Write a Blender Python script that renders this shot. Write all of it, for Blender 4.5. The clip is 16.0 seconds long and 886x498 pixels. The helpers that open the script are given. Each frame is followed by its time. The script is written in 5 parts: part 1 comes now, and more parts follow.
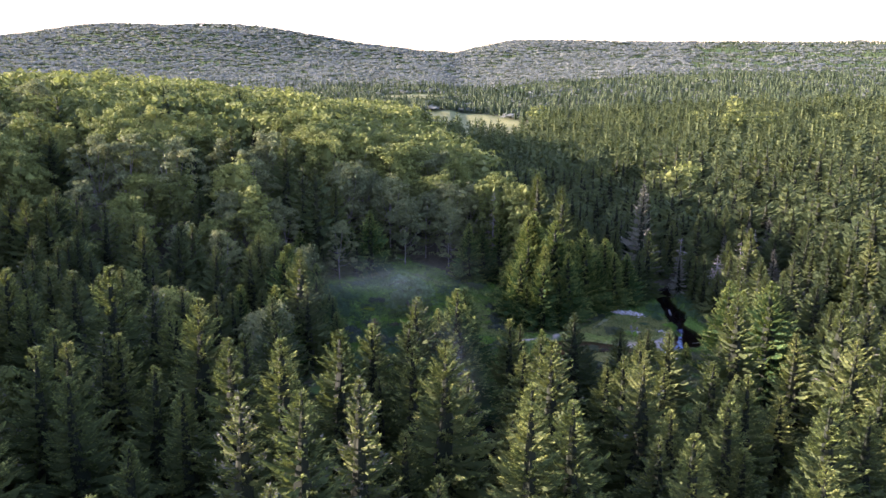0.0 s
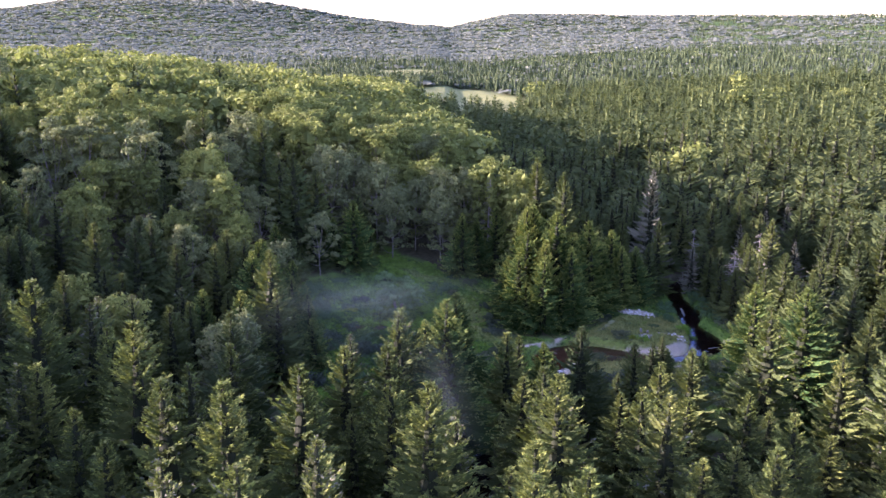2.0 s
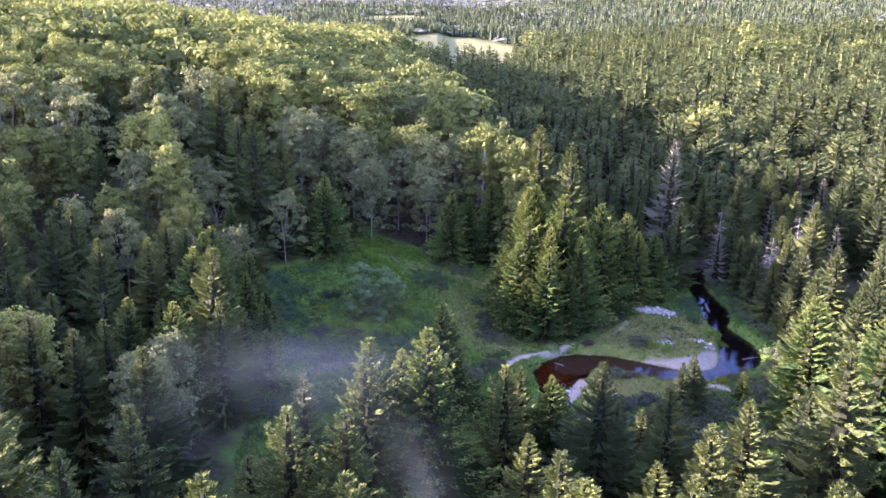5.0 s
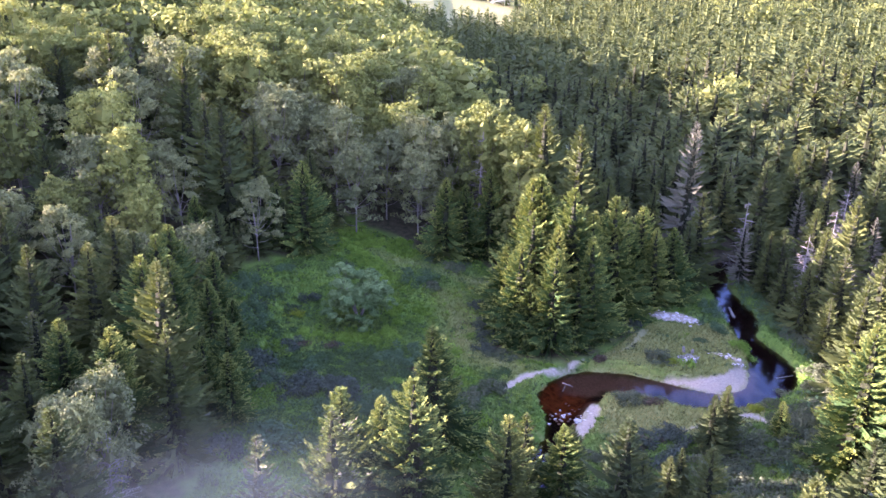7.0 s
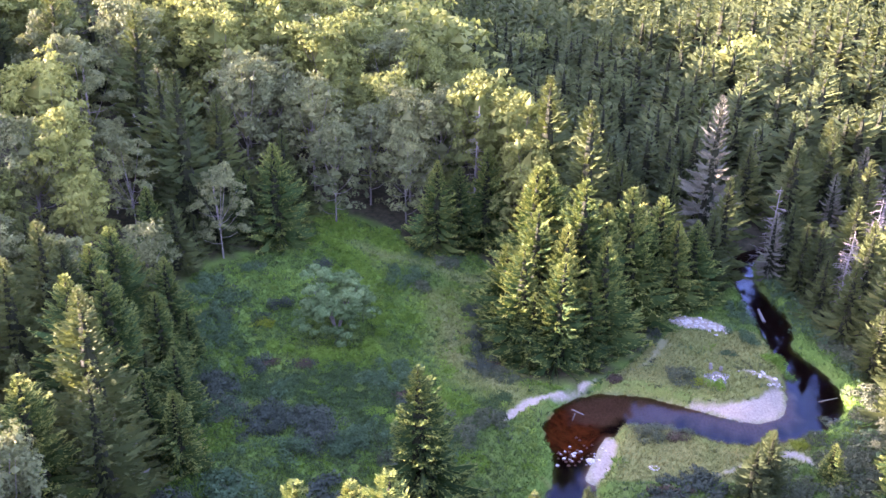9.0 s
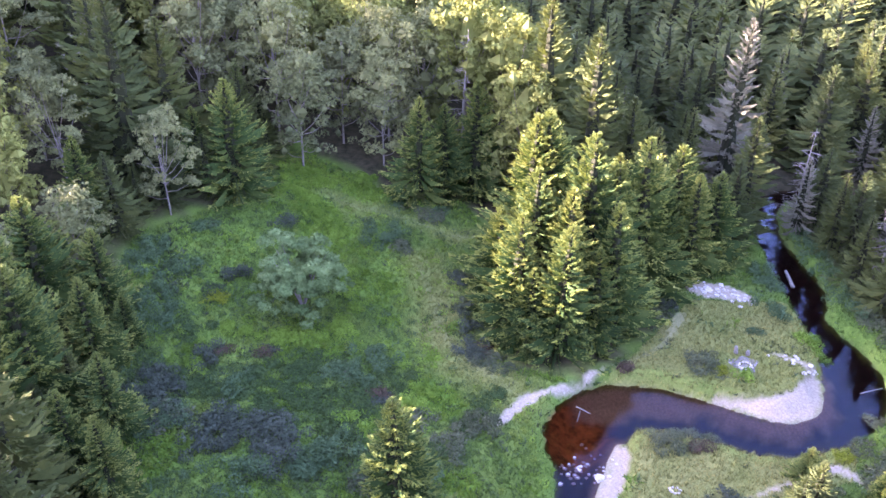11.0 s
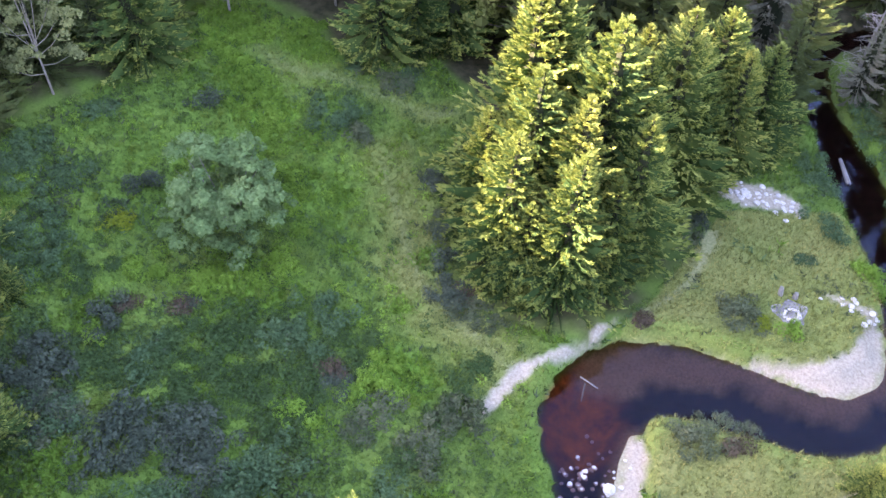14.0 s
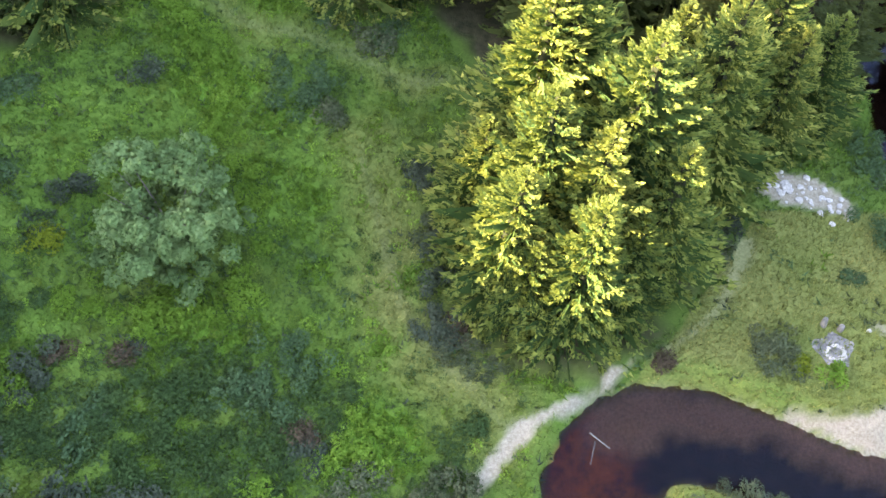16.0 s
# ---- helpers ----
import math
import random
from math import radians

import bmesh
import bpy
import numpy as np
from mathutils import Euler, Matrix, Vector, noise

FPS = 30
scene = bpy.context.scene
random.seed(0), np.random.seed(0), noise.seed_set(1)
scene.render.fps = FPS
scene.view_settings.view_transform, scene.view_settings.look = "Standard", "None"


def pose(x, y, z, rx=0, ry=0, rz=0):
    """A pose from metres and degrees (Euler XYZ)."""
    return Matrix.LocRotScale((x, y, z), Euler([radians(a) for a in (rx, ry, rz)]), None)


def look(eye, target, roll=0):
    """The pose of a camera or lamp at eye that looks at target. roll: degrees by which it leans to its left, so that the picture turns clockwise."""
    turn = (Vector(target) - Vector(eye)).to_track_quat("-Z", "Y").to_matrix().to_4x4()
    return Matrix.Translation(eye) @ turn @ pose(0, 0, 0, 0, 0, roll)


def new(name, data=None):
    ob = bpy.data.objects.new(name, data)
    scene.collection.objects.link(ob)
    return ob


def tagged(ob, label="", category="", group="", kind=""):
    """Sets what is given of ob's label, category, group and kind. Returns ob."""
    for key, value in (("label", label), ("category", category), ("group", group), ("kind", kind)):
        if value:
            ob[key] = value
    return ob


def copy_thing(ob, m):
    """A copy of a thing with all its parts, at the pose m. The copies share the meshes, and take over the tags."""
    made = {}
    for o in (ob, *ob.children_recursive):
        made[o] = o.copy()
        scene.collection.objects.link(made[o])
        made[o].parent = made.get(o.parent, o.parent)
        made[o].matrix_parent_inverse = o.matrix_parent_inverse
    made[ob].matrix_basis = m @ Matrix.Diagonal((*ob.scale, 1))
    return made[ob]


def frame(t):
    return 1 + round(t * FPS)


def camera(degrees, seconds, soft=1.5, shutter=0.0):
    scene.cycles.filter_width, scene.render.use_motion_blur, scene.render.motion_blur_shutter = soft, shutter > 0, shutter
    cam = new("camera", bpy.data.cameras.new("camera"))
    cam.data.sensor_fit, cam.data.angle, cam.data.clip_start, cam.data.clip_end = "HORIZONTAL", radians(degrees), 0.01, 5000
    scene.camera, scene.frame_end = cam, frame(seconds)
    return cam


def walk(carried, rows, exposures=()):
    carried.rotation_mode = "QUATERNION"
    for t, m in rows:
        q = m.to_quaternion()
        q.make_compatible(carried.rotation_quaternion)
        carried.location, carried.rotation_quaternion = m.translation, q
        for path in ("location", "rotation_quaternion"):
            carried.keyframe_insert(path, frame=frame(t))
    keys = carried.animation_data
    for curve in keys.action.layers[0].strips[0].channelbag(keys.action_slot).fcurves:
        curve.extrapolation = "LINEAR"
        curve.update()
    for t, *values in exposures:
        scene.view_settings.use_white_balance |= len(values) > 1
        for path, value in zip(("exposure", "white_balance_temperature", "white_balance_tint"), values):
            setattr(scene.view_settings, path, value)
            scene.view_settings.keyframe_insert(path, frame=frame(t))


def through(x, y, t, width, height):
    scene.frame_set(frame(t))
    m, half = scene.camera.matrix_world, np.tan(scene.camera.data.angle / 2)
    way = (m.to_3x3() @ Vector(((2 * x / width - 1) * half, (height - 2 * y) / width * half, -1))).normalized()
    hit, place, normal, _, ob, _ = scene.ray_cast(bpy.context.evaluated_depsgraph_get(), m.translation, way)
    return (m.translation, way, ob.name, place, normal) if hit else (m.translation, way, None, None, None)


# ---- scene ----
import functools

cam = camera(54.5, 16.0)
METRES, EYE, TILT, LEAN, TURN = 100.0, 38.3, -12.3, 0.0, 0.0
ROWS = [
    (0.0, 0.0, 0.0, 0.0, 0.0, 0.0, -0.0),
    (0.5, 0.0025, 0.0305, 0.0063, -0.04, -0.17, 0.06),
    (1.0, 0.0049, 0.0609, 0.0127, -0.12, -0.6, 0.14),
    (1.5, 0.0068, 0.0913, 0.0188, -0.18, -1.09, 0.14),
    (2.0, 0.0088, 0.1215, 0.0251, -0.23, -1.62, 0.16),
    (2.5, 0.0104, 0.1517, 0.0318, -0.29, -2.18, 0.11),
    (3.0, 0.0122, 0.1821, 0.0382, -0.36, -2.73, 0.07),
    (3.5, 0.0136, 0.2125, 0.0446, -0.47, -3.32, 0.05),
    (4.0, 0.0149, 0.2428, 0.051, -0.56, -3.89, -0.02),
    (6.5, 0.0211, 0.3943, 0.084, -0.88, -6.89, -0.38),
    (7.0, 0.0226, 0.425, 0.0905, -0.94, -7.54, -0.4),
    (7.5, 0.0243, 0.4556, 0.0972, -0.98, -8.22, -0.38),
    (8.0, 0.0261, 0.4861, 0.104, -1.06, -9.0, -0.3),
    (8.5, 0.0278, 0.5165, 0.1104, -1.14, -9.8, -0.27),
    (11.0, 0.0349, 0.6698, 0.1465, -2.16, -17.94, -0.33),
    (11.5, 0.0364, 0.7003, 0.153, -2.46, -20.63, -0.39),
    (12.0, 0.038, 0.7303, 0.1596, -2.67, -23.46, -0.56),
    (12.5, 0.0397, 0.7603, 0.1662, -2.9, -26.33, -0.72),
    (13.0, 0.0415, 0.7905, 0.1732, -3.15, -29.25, -0.78),
    (13.5, 0.0434, 0.8211, 0.1798, -3.41, -32.09, -0.89),
    (14.0, 0.0452, 0.852, 0.1866, -3.68, -34.95, -0.98),
    (14.5, 0.047, 0.8827, 0.1933, -3.89, -37.8, -1.04),
    (15.0, 0.049, 0.9138, 0.2, -4.01, -40.6, -1.24),
    (15.5, 0.0511, 0.9445, 0.2068, -4.13, -43.38, -1.28),
    (16.0, 0.0529, 0.9754, 0.2134, -4.23, -46.06, -1.47),
]
walk(
    cam,
    [(t, pose(0, 0, EYE, TILT, LEAN, TURN) @ pose(METRES * x, METRES * y, METRES * z, 90 + pitch, roll, yaw)) for t, x, y, z, yaw, pitch, roll in ROWS],
    exposures=[(0.0, 2.68, 5900, 50), (4.0, 3.26, 5800, 61), (6.5, 3.74, 6000, 64), (8.5, 4.06, 6200, 65), (11.0, 4.48, 6350, 62), (13.5, 4.46, 6800, 48), (16.0, 4.32, 8300, 25)],
)

# ---- sky and sun ----
SUN_ELEVATION, SUN_AZIMUTH = 12.5, -86.0  # degrees; azimuth from straight ahead, minus is to the left
scene.view_settings.exposure = 0.0
world = bpy.data.worlds.new("sky")
scene.world = world
world.use_nodes = True
wn = world.node_tree.nodes
sky = wn.new("ShaderNodeTexSky")
sky.sky_type = "NISHITA"
sky.sun_disc = False
sky.sun_elevation = radians(SUN_ELEVATION)
sky.sun_rotation = radians(SUN_AZIMUTH % 360)
sky.dust_density = 1.0
sky.air_density = 1.0
wn["Background"].inputs["Strength"].default_value = 0.14
world.node_tree.links.new(sky.outputs[0], wn["Background"].inputs["Color"])
sun = new("sun", bpy.data.lights.new("sun", "SUN"))
sun.data.energy = 5.0
sun.data.angle = radians(0.6)
sun.data.color = (1.0, 0.90, 0.66)
to_sun = Vector((math.sin(radians(SUN_AZIMUTH)) * math.cos(radians(SUN_ELEVATION)), math.cos(radians(SUN_AZIMUTH)) * math.cos(radians(SUN_ELEVATION)), math.sin(radians(SUN_ELEVATION))))
sun.matrix_world = look(to_sun * 300, (0, 0, 0))

# ---- materials ----
def material(name):
    m = bpy.data.materials.new(name)
    m.use_nodes = True
    return m, m.node_tree.nodes, m.node_tree.links, m.node_tree.nodes["Principled BSDF"]


def noise_node(nodes, links, scale, detail=4.0, vector=None, rough=0.6):
    n = nodes.new("ShaderNodeTexNoise")
    n.inputs["Scale"].default_value = scale
    n.inputs["Detail"].default_value = detail
    n.inputs["Roughness"].default_value = rough
    if vector:
        links.new(vector, n.inputs["Vector"])
    return n.outputs["Fac"]


def ramp(nodes, links, fac, stops):
    r = nodes.new("ShaderNodeValToRGB")
    while len(r.color_ramp.elements) < len(stops):
        r.color_ramp.elements.new(0.5)
    for e, (at, c) in zip(r.color_ramp.elements, stops):
        e.position = at
        e.color = (*c, 1)
    links.new(fac, r.inputs["Fac"])
    return r.outputs["Color"]


def mixed(nodes, links, fac, a, b, blend="MIX"):
    m = nodes.new("ShaderNodeMix")
    m.data_type, m.blend_type = "RGBA", blend
    for socket, value in ((m.inputs["Factor"], fac), (m.inputs["A"], a), (m.inputs["B"], b)):
        if isinstance(value, (int, float)):
            socket.default_value = value
        elif isinstance(value, tuple):
            socket.default_value = (*value, 1)
        else:
            links.new(value, socket)
    return m.outputs["Result"]


def world_place(nodes):
    return nodes.new("ShaderNodeNewGeometry").outputs["Position"]


def math_node(nodes, links, op, a, b=0.0):
    m = nodes.new("ShaderNodeMath")
    m.operation = op
    for socket, value in zip(m.inputs, (a, b)):
        if isinstance(value, (int, float)):
            socket.default_value = value
        else:
            links.new(value, socket)
    return m.outputs[0]


def leafy(name, dark, mid, light, through=0.3, scale=0.35, rough=0.75, gloss=0.12):
    """Foliage: three tones by a slow noise over the place, by the single leaf cluster and by the tree; light comes through in part."""
    m, nodes, links, bsdf = material(name)
    place = world_place(nodes)
    slow = noise_node(nodes, links, scale, 3, place)
    fine = noise_node(nodes, links, scale * 14, 2, place)
    island = nodes.new("ShaderNodeNewGeometry").outputs["Random Per Island"]
    tree = nodes.new("ShaderNodeObjectInfo").outputs["Random"]
    f = math_node(nodes, links, "ADD", math_node(nodes, links, "MULTIPLY", slow, 0.75), math_node(nodes, links, "MULTIPLY", island, 0.20))
    f = math_node(nodes, links, "ADD", f, math_node(nodes, links, "MULTIPLY", fine, 0.2))
    f = math_node(nodes, links, "ADD", f, math_node(nodes, links, "MULTIPLY", tree, 0.25))
    colour = ramp(nodes, links, math_node(nodes, links, "SUBTRACT", f, 0.24), [(0.12, dark), (0.48, mid), (0.88, light)])
    links.new(colour, bsdf.inputs["Base Color"])
    bsdf.inputs["Roughness"].default_value = rough
    bsdf.inputs["Specular IOR Level"].default_value = gloss
    if through:
        t = nodes.new("ShaderNodeBsdfTranslucent")
        links.new(mixed(nodes, links, 0.22, colour, (0.22, 0.28, 0.02)), t.inputs["Color"])
        s = nodes.new("ShaderNodeMixShader")
        s.inputs[0].default_value = through
        links.new(bsdf.outputs[0], s.inputs[1])
        links.new(t.outputs[0], s.inputs[2])
        links.new(s.outputs[0], nodes["Material Output"].inputs["Surface"])
    return m


def solid(name, stops, scale=3.0, rough=0.85, bump=0.4, stretch=None):
    m, nodes, links, bsdf = material(name)
    co = nodes.new("ShaderNodeTexCoord").outputs["Object"]
    if stretch:
        mp = nodes.new("ShaderNodeMapping")
        mp.inputs["Scale"].default_value = stretch
        links.new(co, mp.inputs["Vector"])
        co = mp.outputs[0]
    a = noise_node(nodes, links, scale, 6, co, 0.7)
    links.new(ramp(nodes, links, a, stops), bsdf.inputs["Base Color"])
    bsdf.inputs["Roughness"].default_value = rough
    b = nodes.new("ShaderNodeBump")
    b.inputs["Strength"].default_value = bump
    b.inputs["Distance"].default_value = 0.05
    links.new(noise_node(nodes, links, scale * 4, 4, co), b.inputs["Height"])
    links.new(b.outputs[0], bsdf.inputs["Normal"])
    return m


SPRUCE = leafy("spruce_needles", (0.022, 0.036, 0.014), (0.058, 0.080, 0.024), (0.140, 0.155, 0.042), 0.20)
SPRUCE_FRESH = leafy("fresh_spruce_needles", (0.013, 0.036, 0.012), (0.032, 0.072, 0.020), (0.130, 0.170, 0.040), 0.2)
FIR = leafy("fir_needles", (0.018, 0.032, 0.014), (0.045, 0.067, 0.024), (0.098, 0.118, 0.034), 0.2)
TIPS = leafy("young_spruce_tips", (0.050, 0.085, 0.022), (0.155, 0.195, 0.045), (0.360, 0.360, 0.090), 0.26)
GREY_NEEDLES = leafy("lichen_twigs", (0.056, 0.060, 0.042), (0.115, 0.119, 0.086), (0.21, 0.212, 0.160), 0.1, 0.8)
MAPLE = leafy("maple_leaves", (0.050, 0.069, 0.023), (0.125, 0.152, 0.042), (0.250, 0.266, 0.070), 0.30, 0.10)
# The bluish grey of distant haze is put into these leaf tones.
HAZED_HILL_LEAVES = leafy("haze_tinted_hill_leaves", (0.080, 0.098, 0.082), (0.118, 0.138, 0.112), (0.165, 0.182, 0.140), 0.3, 0.012)
FAR_NEEDLES = leafy("far_needles", (0.020, 0.035, 0.017), (0.044, 0.066, 0.027), (0.088, 0.110, 0.040), 0.2, 0.02)
ASPEN = leafy("aspen_leaves", (0.054, 0.072, 0.036), (0.115, 0.138, 0.062), (0.215, 0.222, 0.088), 0.28, 0.2)
WILLOW = leafy("willow_leaves", (0.052, 0.108, 0.040), (0.115, 0.195, 0.078), (0.225, 0.300, 0.150), 0.3, 0.5)
HEATH = leafy("heath_leaves", (0.030, 0.046, 0.024), (0.066, 0.088, 0.048), (0.125, 0.140, 0.080), 0.2, 1.0)
HEATH_PURPLE = leafy("purplish_heath_leaves", (0.018, 0.031, 0.022), (0.038, 0.057, 0.040), (0.080, 0.100, 0.072), 0.2, 1.0)
TEAL_SHRUB = leafy("blue_green_shrub_leaves", (0.022, 0.054, 0.026), (0.050, 0.102, 0.048), (0.095, 0.160, 0.072), 0.25, 0.9)
BRIGHT_SHRUB = leafy("yellow_green_leaves", (0.080, 0.120, 0.015), (0.160, 0.210, 0.020), (0.260, 0.290, 0.030), 0.35, 1.0)
DARK_HERB = leafy("dark_herb_leaves", (0.014, 0.038, 0.014), (0.034, 0.074, 0.024), (0.070, 0.120, 0.040), 0.2, 0.9)
RUSTY = leafy("rusty_heath_leaves", (0.040, 0.030, 0.020), (0.075, 0.056, 0.038), (0.115, 0.095, 0.064), 0.15, 1.0)
BRIGHT_HERB = leafy("yellowish_herb_leaves", (0.045, 0.092, 0.016), (0.092, 0.155, 0.026), (0.165, 0.225, 0.045), 0.3, 0.6)
FERN = leafy("fern_fronds", (0.056, 0.128, 0.018), (0.114, 0.228, 0.032), (0.205, 0.335, 0.056), 0.34, 0.45)
# Near-black colour for crown cores: the shade inside conifers is painted in.
CROWN_SHADE = leafy("shaded_crown_inside", (0.008, 0.012, 0.006), (0.014, 0.019, 0.009), (0.024, 0.028, 0.014), 0.0, 2.0)
BARK = solid("grey_brown_bark", [(0.3, (0.045, 0.038, 0.030)), (0.7, (0.12, 0.105, 0.088))], 4, stretch=(3, 3, 0.6))
PALE_BARK = solid("pale_bark", [(0.3, (0.07, 0.065, 0.055)), (0.7, (0.19, 0.178, 0.16))], 4, stretch=(2, 2, 0.8))
DEADWOOD = solid("weathered_wood", [(0.3, (0.09, 0.085, 0.078)), (0.7, (0.22, 0.208, 0.195))], 5, stretch=(3, 3, 0.5))
STONE = solid("pale_stone", [(0.3, (0.22, 0.21, 0.20)), (0.7, (0.50, 0.48, 0.46))], 3)
ASH = solid("ash_and_charcoal", [(0.35, (0.05, 0.05, 0.05)), (0.65, (0.24, 0.23, 0.23))], 2.5)

# ---- the plan of the valley: stream, paths, edges of the woods ----
def smooth(a, lo, hi):
    t = np.clip((a - lo) / (hi - lo), 0, 1)
    return t * t * (3 - 2 * t)


@functools.lru_cache(maxsize=None)
def smoothed(points, steps):
    p = np.array([points[0], *points, points[-1]], float)
    out = []
    for a, b, c, d in zip(p, p[1:], p[2:], p[3:]):
        for t in np.linspace(0, 1, steps, endpoint=False):
            out.append(0.5 * (2 * b + (c - a) * t + (2 * a - 5 * b + 4 * c - d) * t**2 + (3 * b - 3 * c + d - a) * t**3))
    out.append(p[-2])
    return np.array(out)


def glide(points, steps=6):
    """A smooth line (Catmull-Rom) through points of any number of values."""
    return smoothed(tuple(points), steps)


def off_line(x, y, line, steps=6):
    """Distance of the points from a smooth line, less the line's half-width there (third value)."""
    g = glide(line, steps)
    best = np.full(x.shape, 1e9)
    for a, b in zip(g, g[1:]):
        dx, dy = b[0] - a[0], b[1] - a[1]
        t = np.clip(((x - a[0]) * dx + (y - a[1]) * dy) / (dx * dx + dy * dy + 1e-12), 0, 1)
        best = np.minimum(best, np.hypot(x - a[0] - t * dx, y - a[1] - t * dy) - (a[2] + t * (b[2] - a[2])))
    return best


def inside(x, y, ring):
    """Which points lie within a closed outline."""
    r = np.zeros(x.shape, bool)
    for (ax, ay), (bx, by) in zip(ring, ring[1:] + ring[:1]):
        r ^= ((ay > y) != (by > y)) & (x < (bx - ax) * (y - ay) / (by - ay + 1e-12) + ax)
    return r


def edge_distance(x, y, ring):
    """Distance from a closed outline: plus inside it, minus outside, no more than 20."""
    best = np.full(x.shape, 20.0)
    for (ax, ay), (bx, by) in zip(ring, ring[1:] + ring[:1]):
        dx, dy = bx - ax, by - ay
        t = np.clip(((x - ax) * dx + (y - ay) * dy) / (dx * dx + dy * dy), 0, 1)
        best = np.minimum(best, np.hypot(x - ax - t * dx, y - ay - t * dy))
    return np.where(inside(x, y, ring), best, -best)


def wavy(x, y, size, seed=0.0):
    """A cheap smooth noise from -1 to 1."""
    a, b = x / size + seed, y / size - seed * 1.7
    return (np.sin(a * 2.1 + 1.3 * np.sin(b * 1.7 + seed)) + np.sin(b * 2.3 + 1.1 * np.sin(a * 1.9 - seed)) + np.sin((a + b) * 1.6 + seed * 3)) / 3


def fractal(x, y, size, seed):
    """Value noise of five octaves, about -1 to 1."""
    table = np.random.default_rng(seed).uniform(-1, 1, (64, 64))
    total, much = np.zeros(np.shape(x)), 0.55
    for k in range(5):
        a, b = x / size * 2**k + 100.3, y / size * 2**k + 100.7
        i, j = np.floor(a).astype(int), np.floor(b).astype(int)
        u, v = smooth(a - i, 0, 1), smooth(b - j, 0, 1)
        p, q = table[i % 64, j % 64], table[(i + 1) % 64, j % 64]
        r, s = table[i % 64, (j + 1) % 64], table[(i + 1) % 64, (j + 1) % 64]
        total += much * ((p + (q - p) * u) * (1 - v) + (r + (s - r) * u) * v)
        much *= 0.62
    return total


STREAM = [(3.8, 70, 1.4), (4.2, 84, 1.4), (7.6, 93, 1.5), (11.2, 99, 1.5), (13.4, 104, 1.5), (14.1, 107.5, 1.8), (14.6, 110.2, 2.5), (16.6, 112.4, 2.5), (19.6, 112.6, 2.3), (23, 111.2, 2.2), (26.4, 109.6, 1.9),
          (29.8, 109.9, 1.6), (33.0, 112.0, 1.9), (34.8, 115.5, 2.1), (35.2, 119, 1.45), (34.8, 122.6, 1.0), (35.8, 127.2, 1.75), (36.0, 132, 1.4), (36.4, 137, 1.1), (39, 143, 1.1), (45, 144, 1.3), (50, 137, 1.6), (51, 126, 2.4), (50, 119, 2.2), (55, 111, 1.6), (66, 104, 1.5)]
SHOAL = [(15.6, 113.4, 0.2), (18.4, 113.9, 0.2), (21.2, 113.6, -0.1), (24.2, 112.75, 0.05), (26.3, 112.1, 0.35), (28.6, 111.8, 0.75), (30.4, 112.9, 0.8), (31.7, 115.0, 0.3)]
BAR = [(24.0, 113.3, -0.25), (25.6, 112.75, 0.0), (27.2, 112.3, 0.4), (28.8, 112.2, 0.7), (30.4, 113.1, 0.65), (31.6, 115.0, 0.2)]
BAR_SOUTH = [(15.0, 104.4, 0.25), (16.0, 106.6, 0.3), (16.9, 108.8, 0.1)]
PATH = [(9.0, 110.4, 0.2), (10.0, 111.7, 0.44), (12.0, 113.5, 0.36), (14.0, 114.35, 0.24), (15.4, 114.9, 0.14), (16.1, 115.6, 0.12), (17.7, 116.3, 0.05)]
PATH_ON = [(17.7, 116.3, 0.12), (19.6, 117.1, 0.10), (21.5, 118.5, 0.16), (22.9, 120.2, 0.3), (24.2, 122.4, 0.55)]
TRACK = [(10.6, 113.2, 0.10), (9.5, 114.9, 0.14), (7.9, 116.7, 0.2), (6.4, 119.2, 0.2), (5.2, 124, 0.12), (4.2, 129, 0.1)]
TRACK_BACK = [(9.5, 134, 0.16), (7, 133.6, 0.2), (4.7, 134.8, 0.2), (1.4, 136.6, 0.3), (-1.6, 137.0, 0.2), (-4.4, 139, 0.12), (-7, 143, 0.1)]
PATH_EAST = [(23.0, 103.8, -0.1), (25.2, 104.7, 0.05), (27.4, 105.3, 0.0), (29.4, 106.0, 0.1), (30.4, 104.2, -0.1), (29.8, 101, -0.15)]
GRAVEL = [(26.4, 126.4, 0.7), (28.4, 125.6, 0.9), (30.2, 124.5, 0.45)]
STONY = [(29.6, 117.4, -0.1), (30.8, 116.6, 0.05), (31.8, 116.0, 0.1)]
CLEARING = [(-11, 78), (-14, 92), (-14, 104), (-16.5, 113), (-20, 120), (-18.5, 130), (-11.5, 135.5), (-7.5, 145), (-2, 142), (3, 138.5), (8, 140), (11, 134), (9.5, 128), (9, 120), (10.5, 116.5), (15, 114.6), (20, 118.5), (23.5, 122.5), (25, 127.5),
            (30, 129), (34, 136), (39, 140), (39, 130), (38.6, 121), (38.6, 112), (37, 104), (35, 95), (31, 90), (24, 87.5), (18, 91), (13, 96), (8, 92), (2, 95), (-3, 90)]
CAMP_GRASS = [(9, 104), (13, 103), (13.5, 113), (19, 117), (25.5, 124.5), (33, 124), (34, 114), (30, 105), (24, 103), (17, 103)]


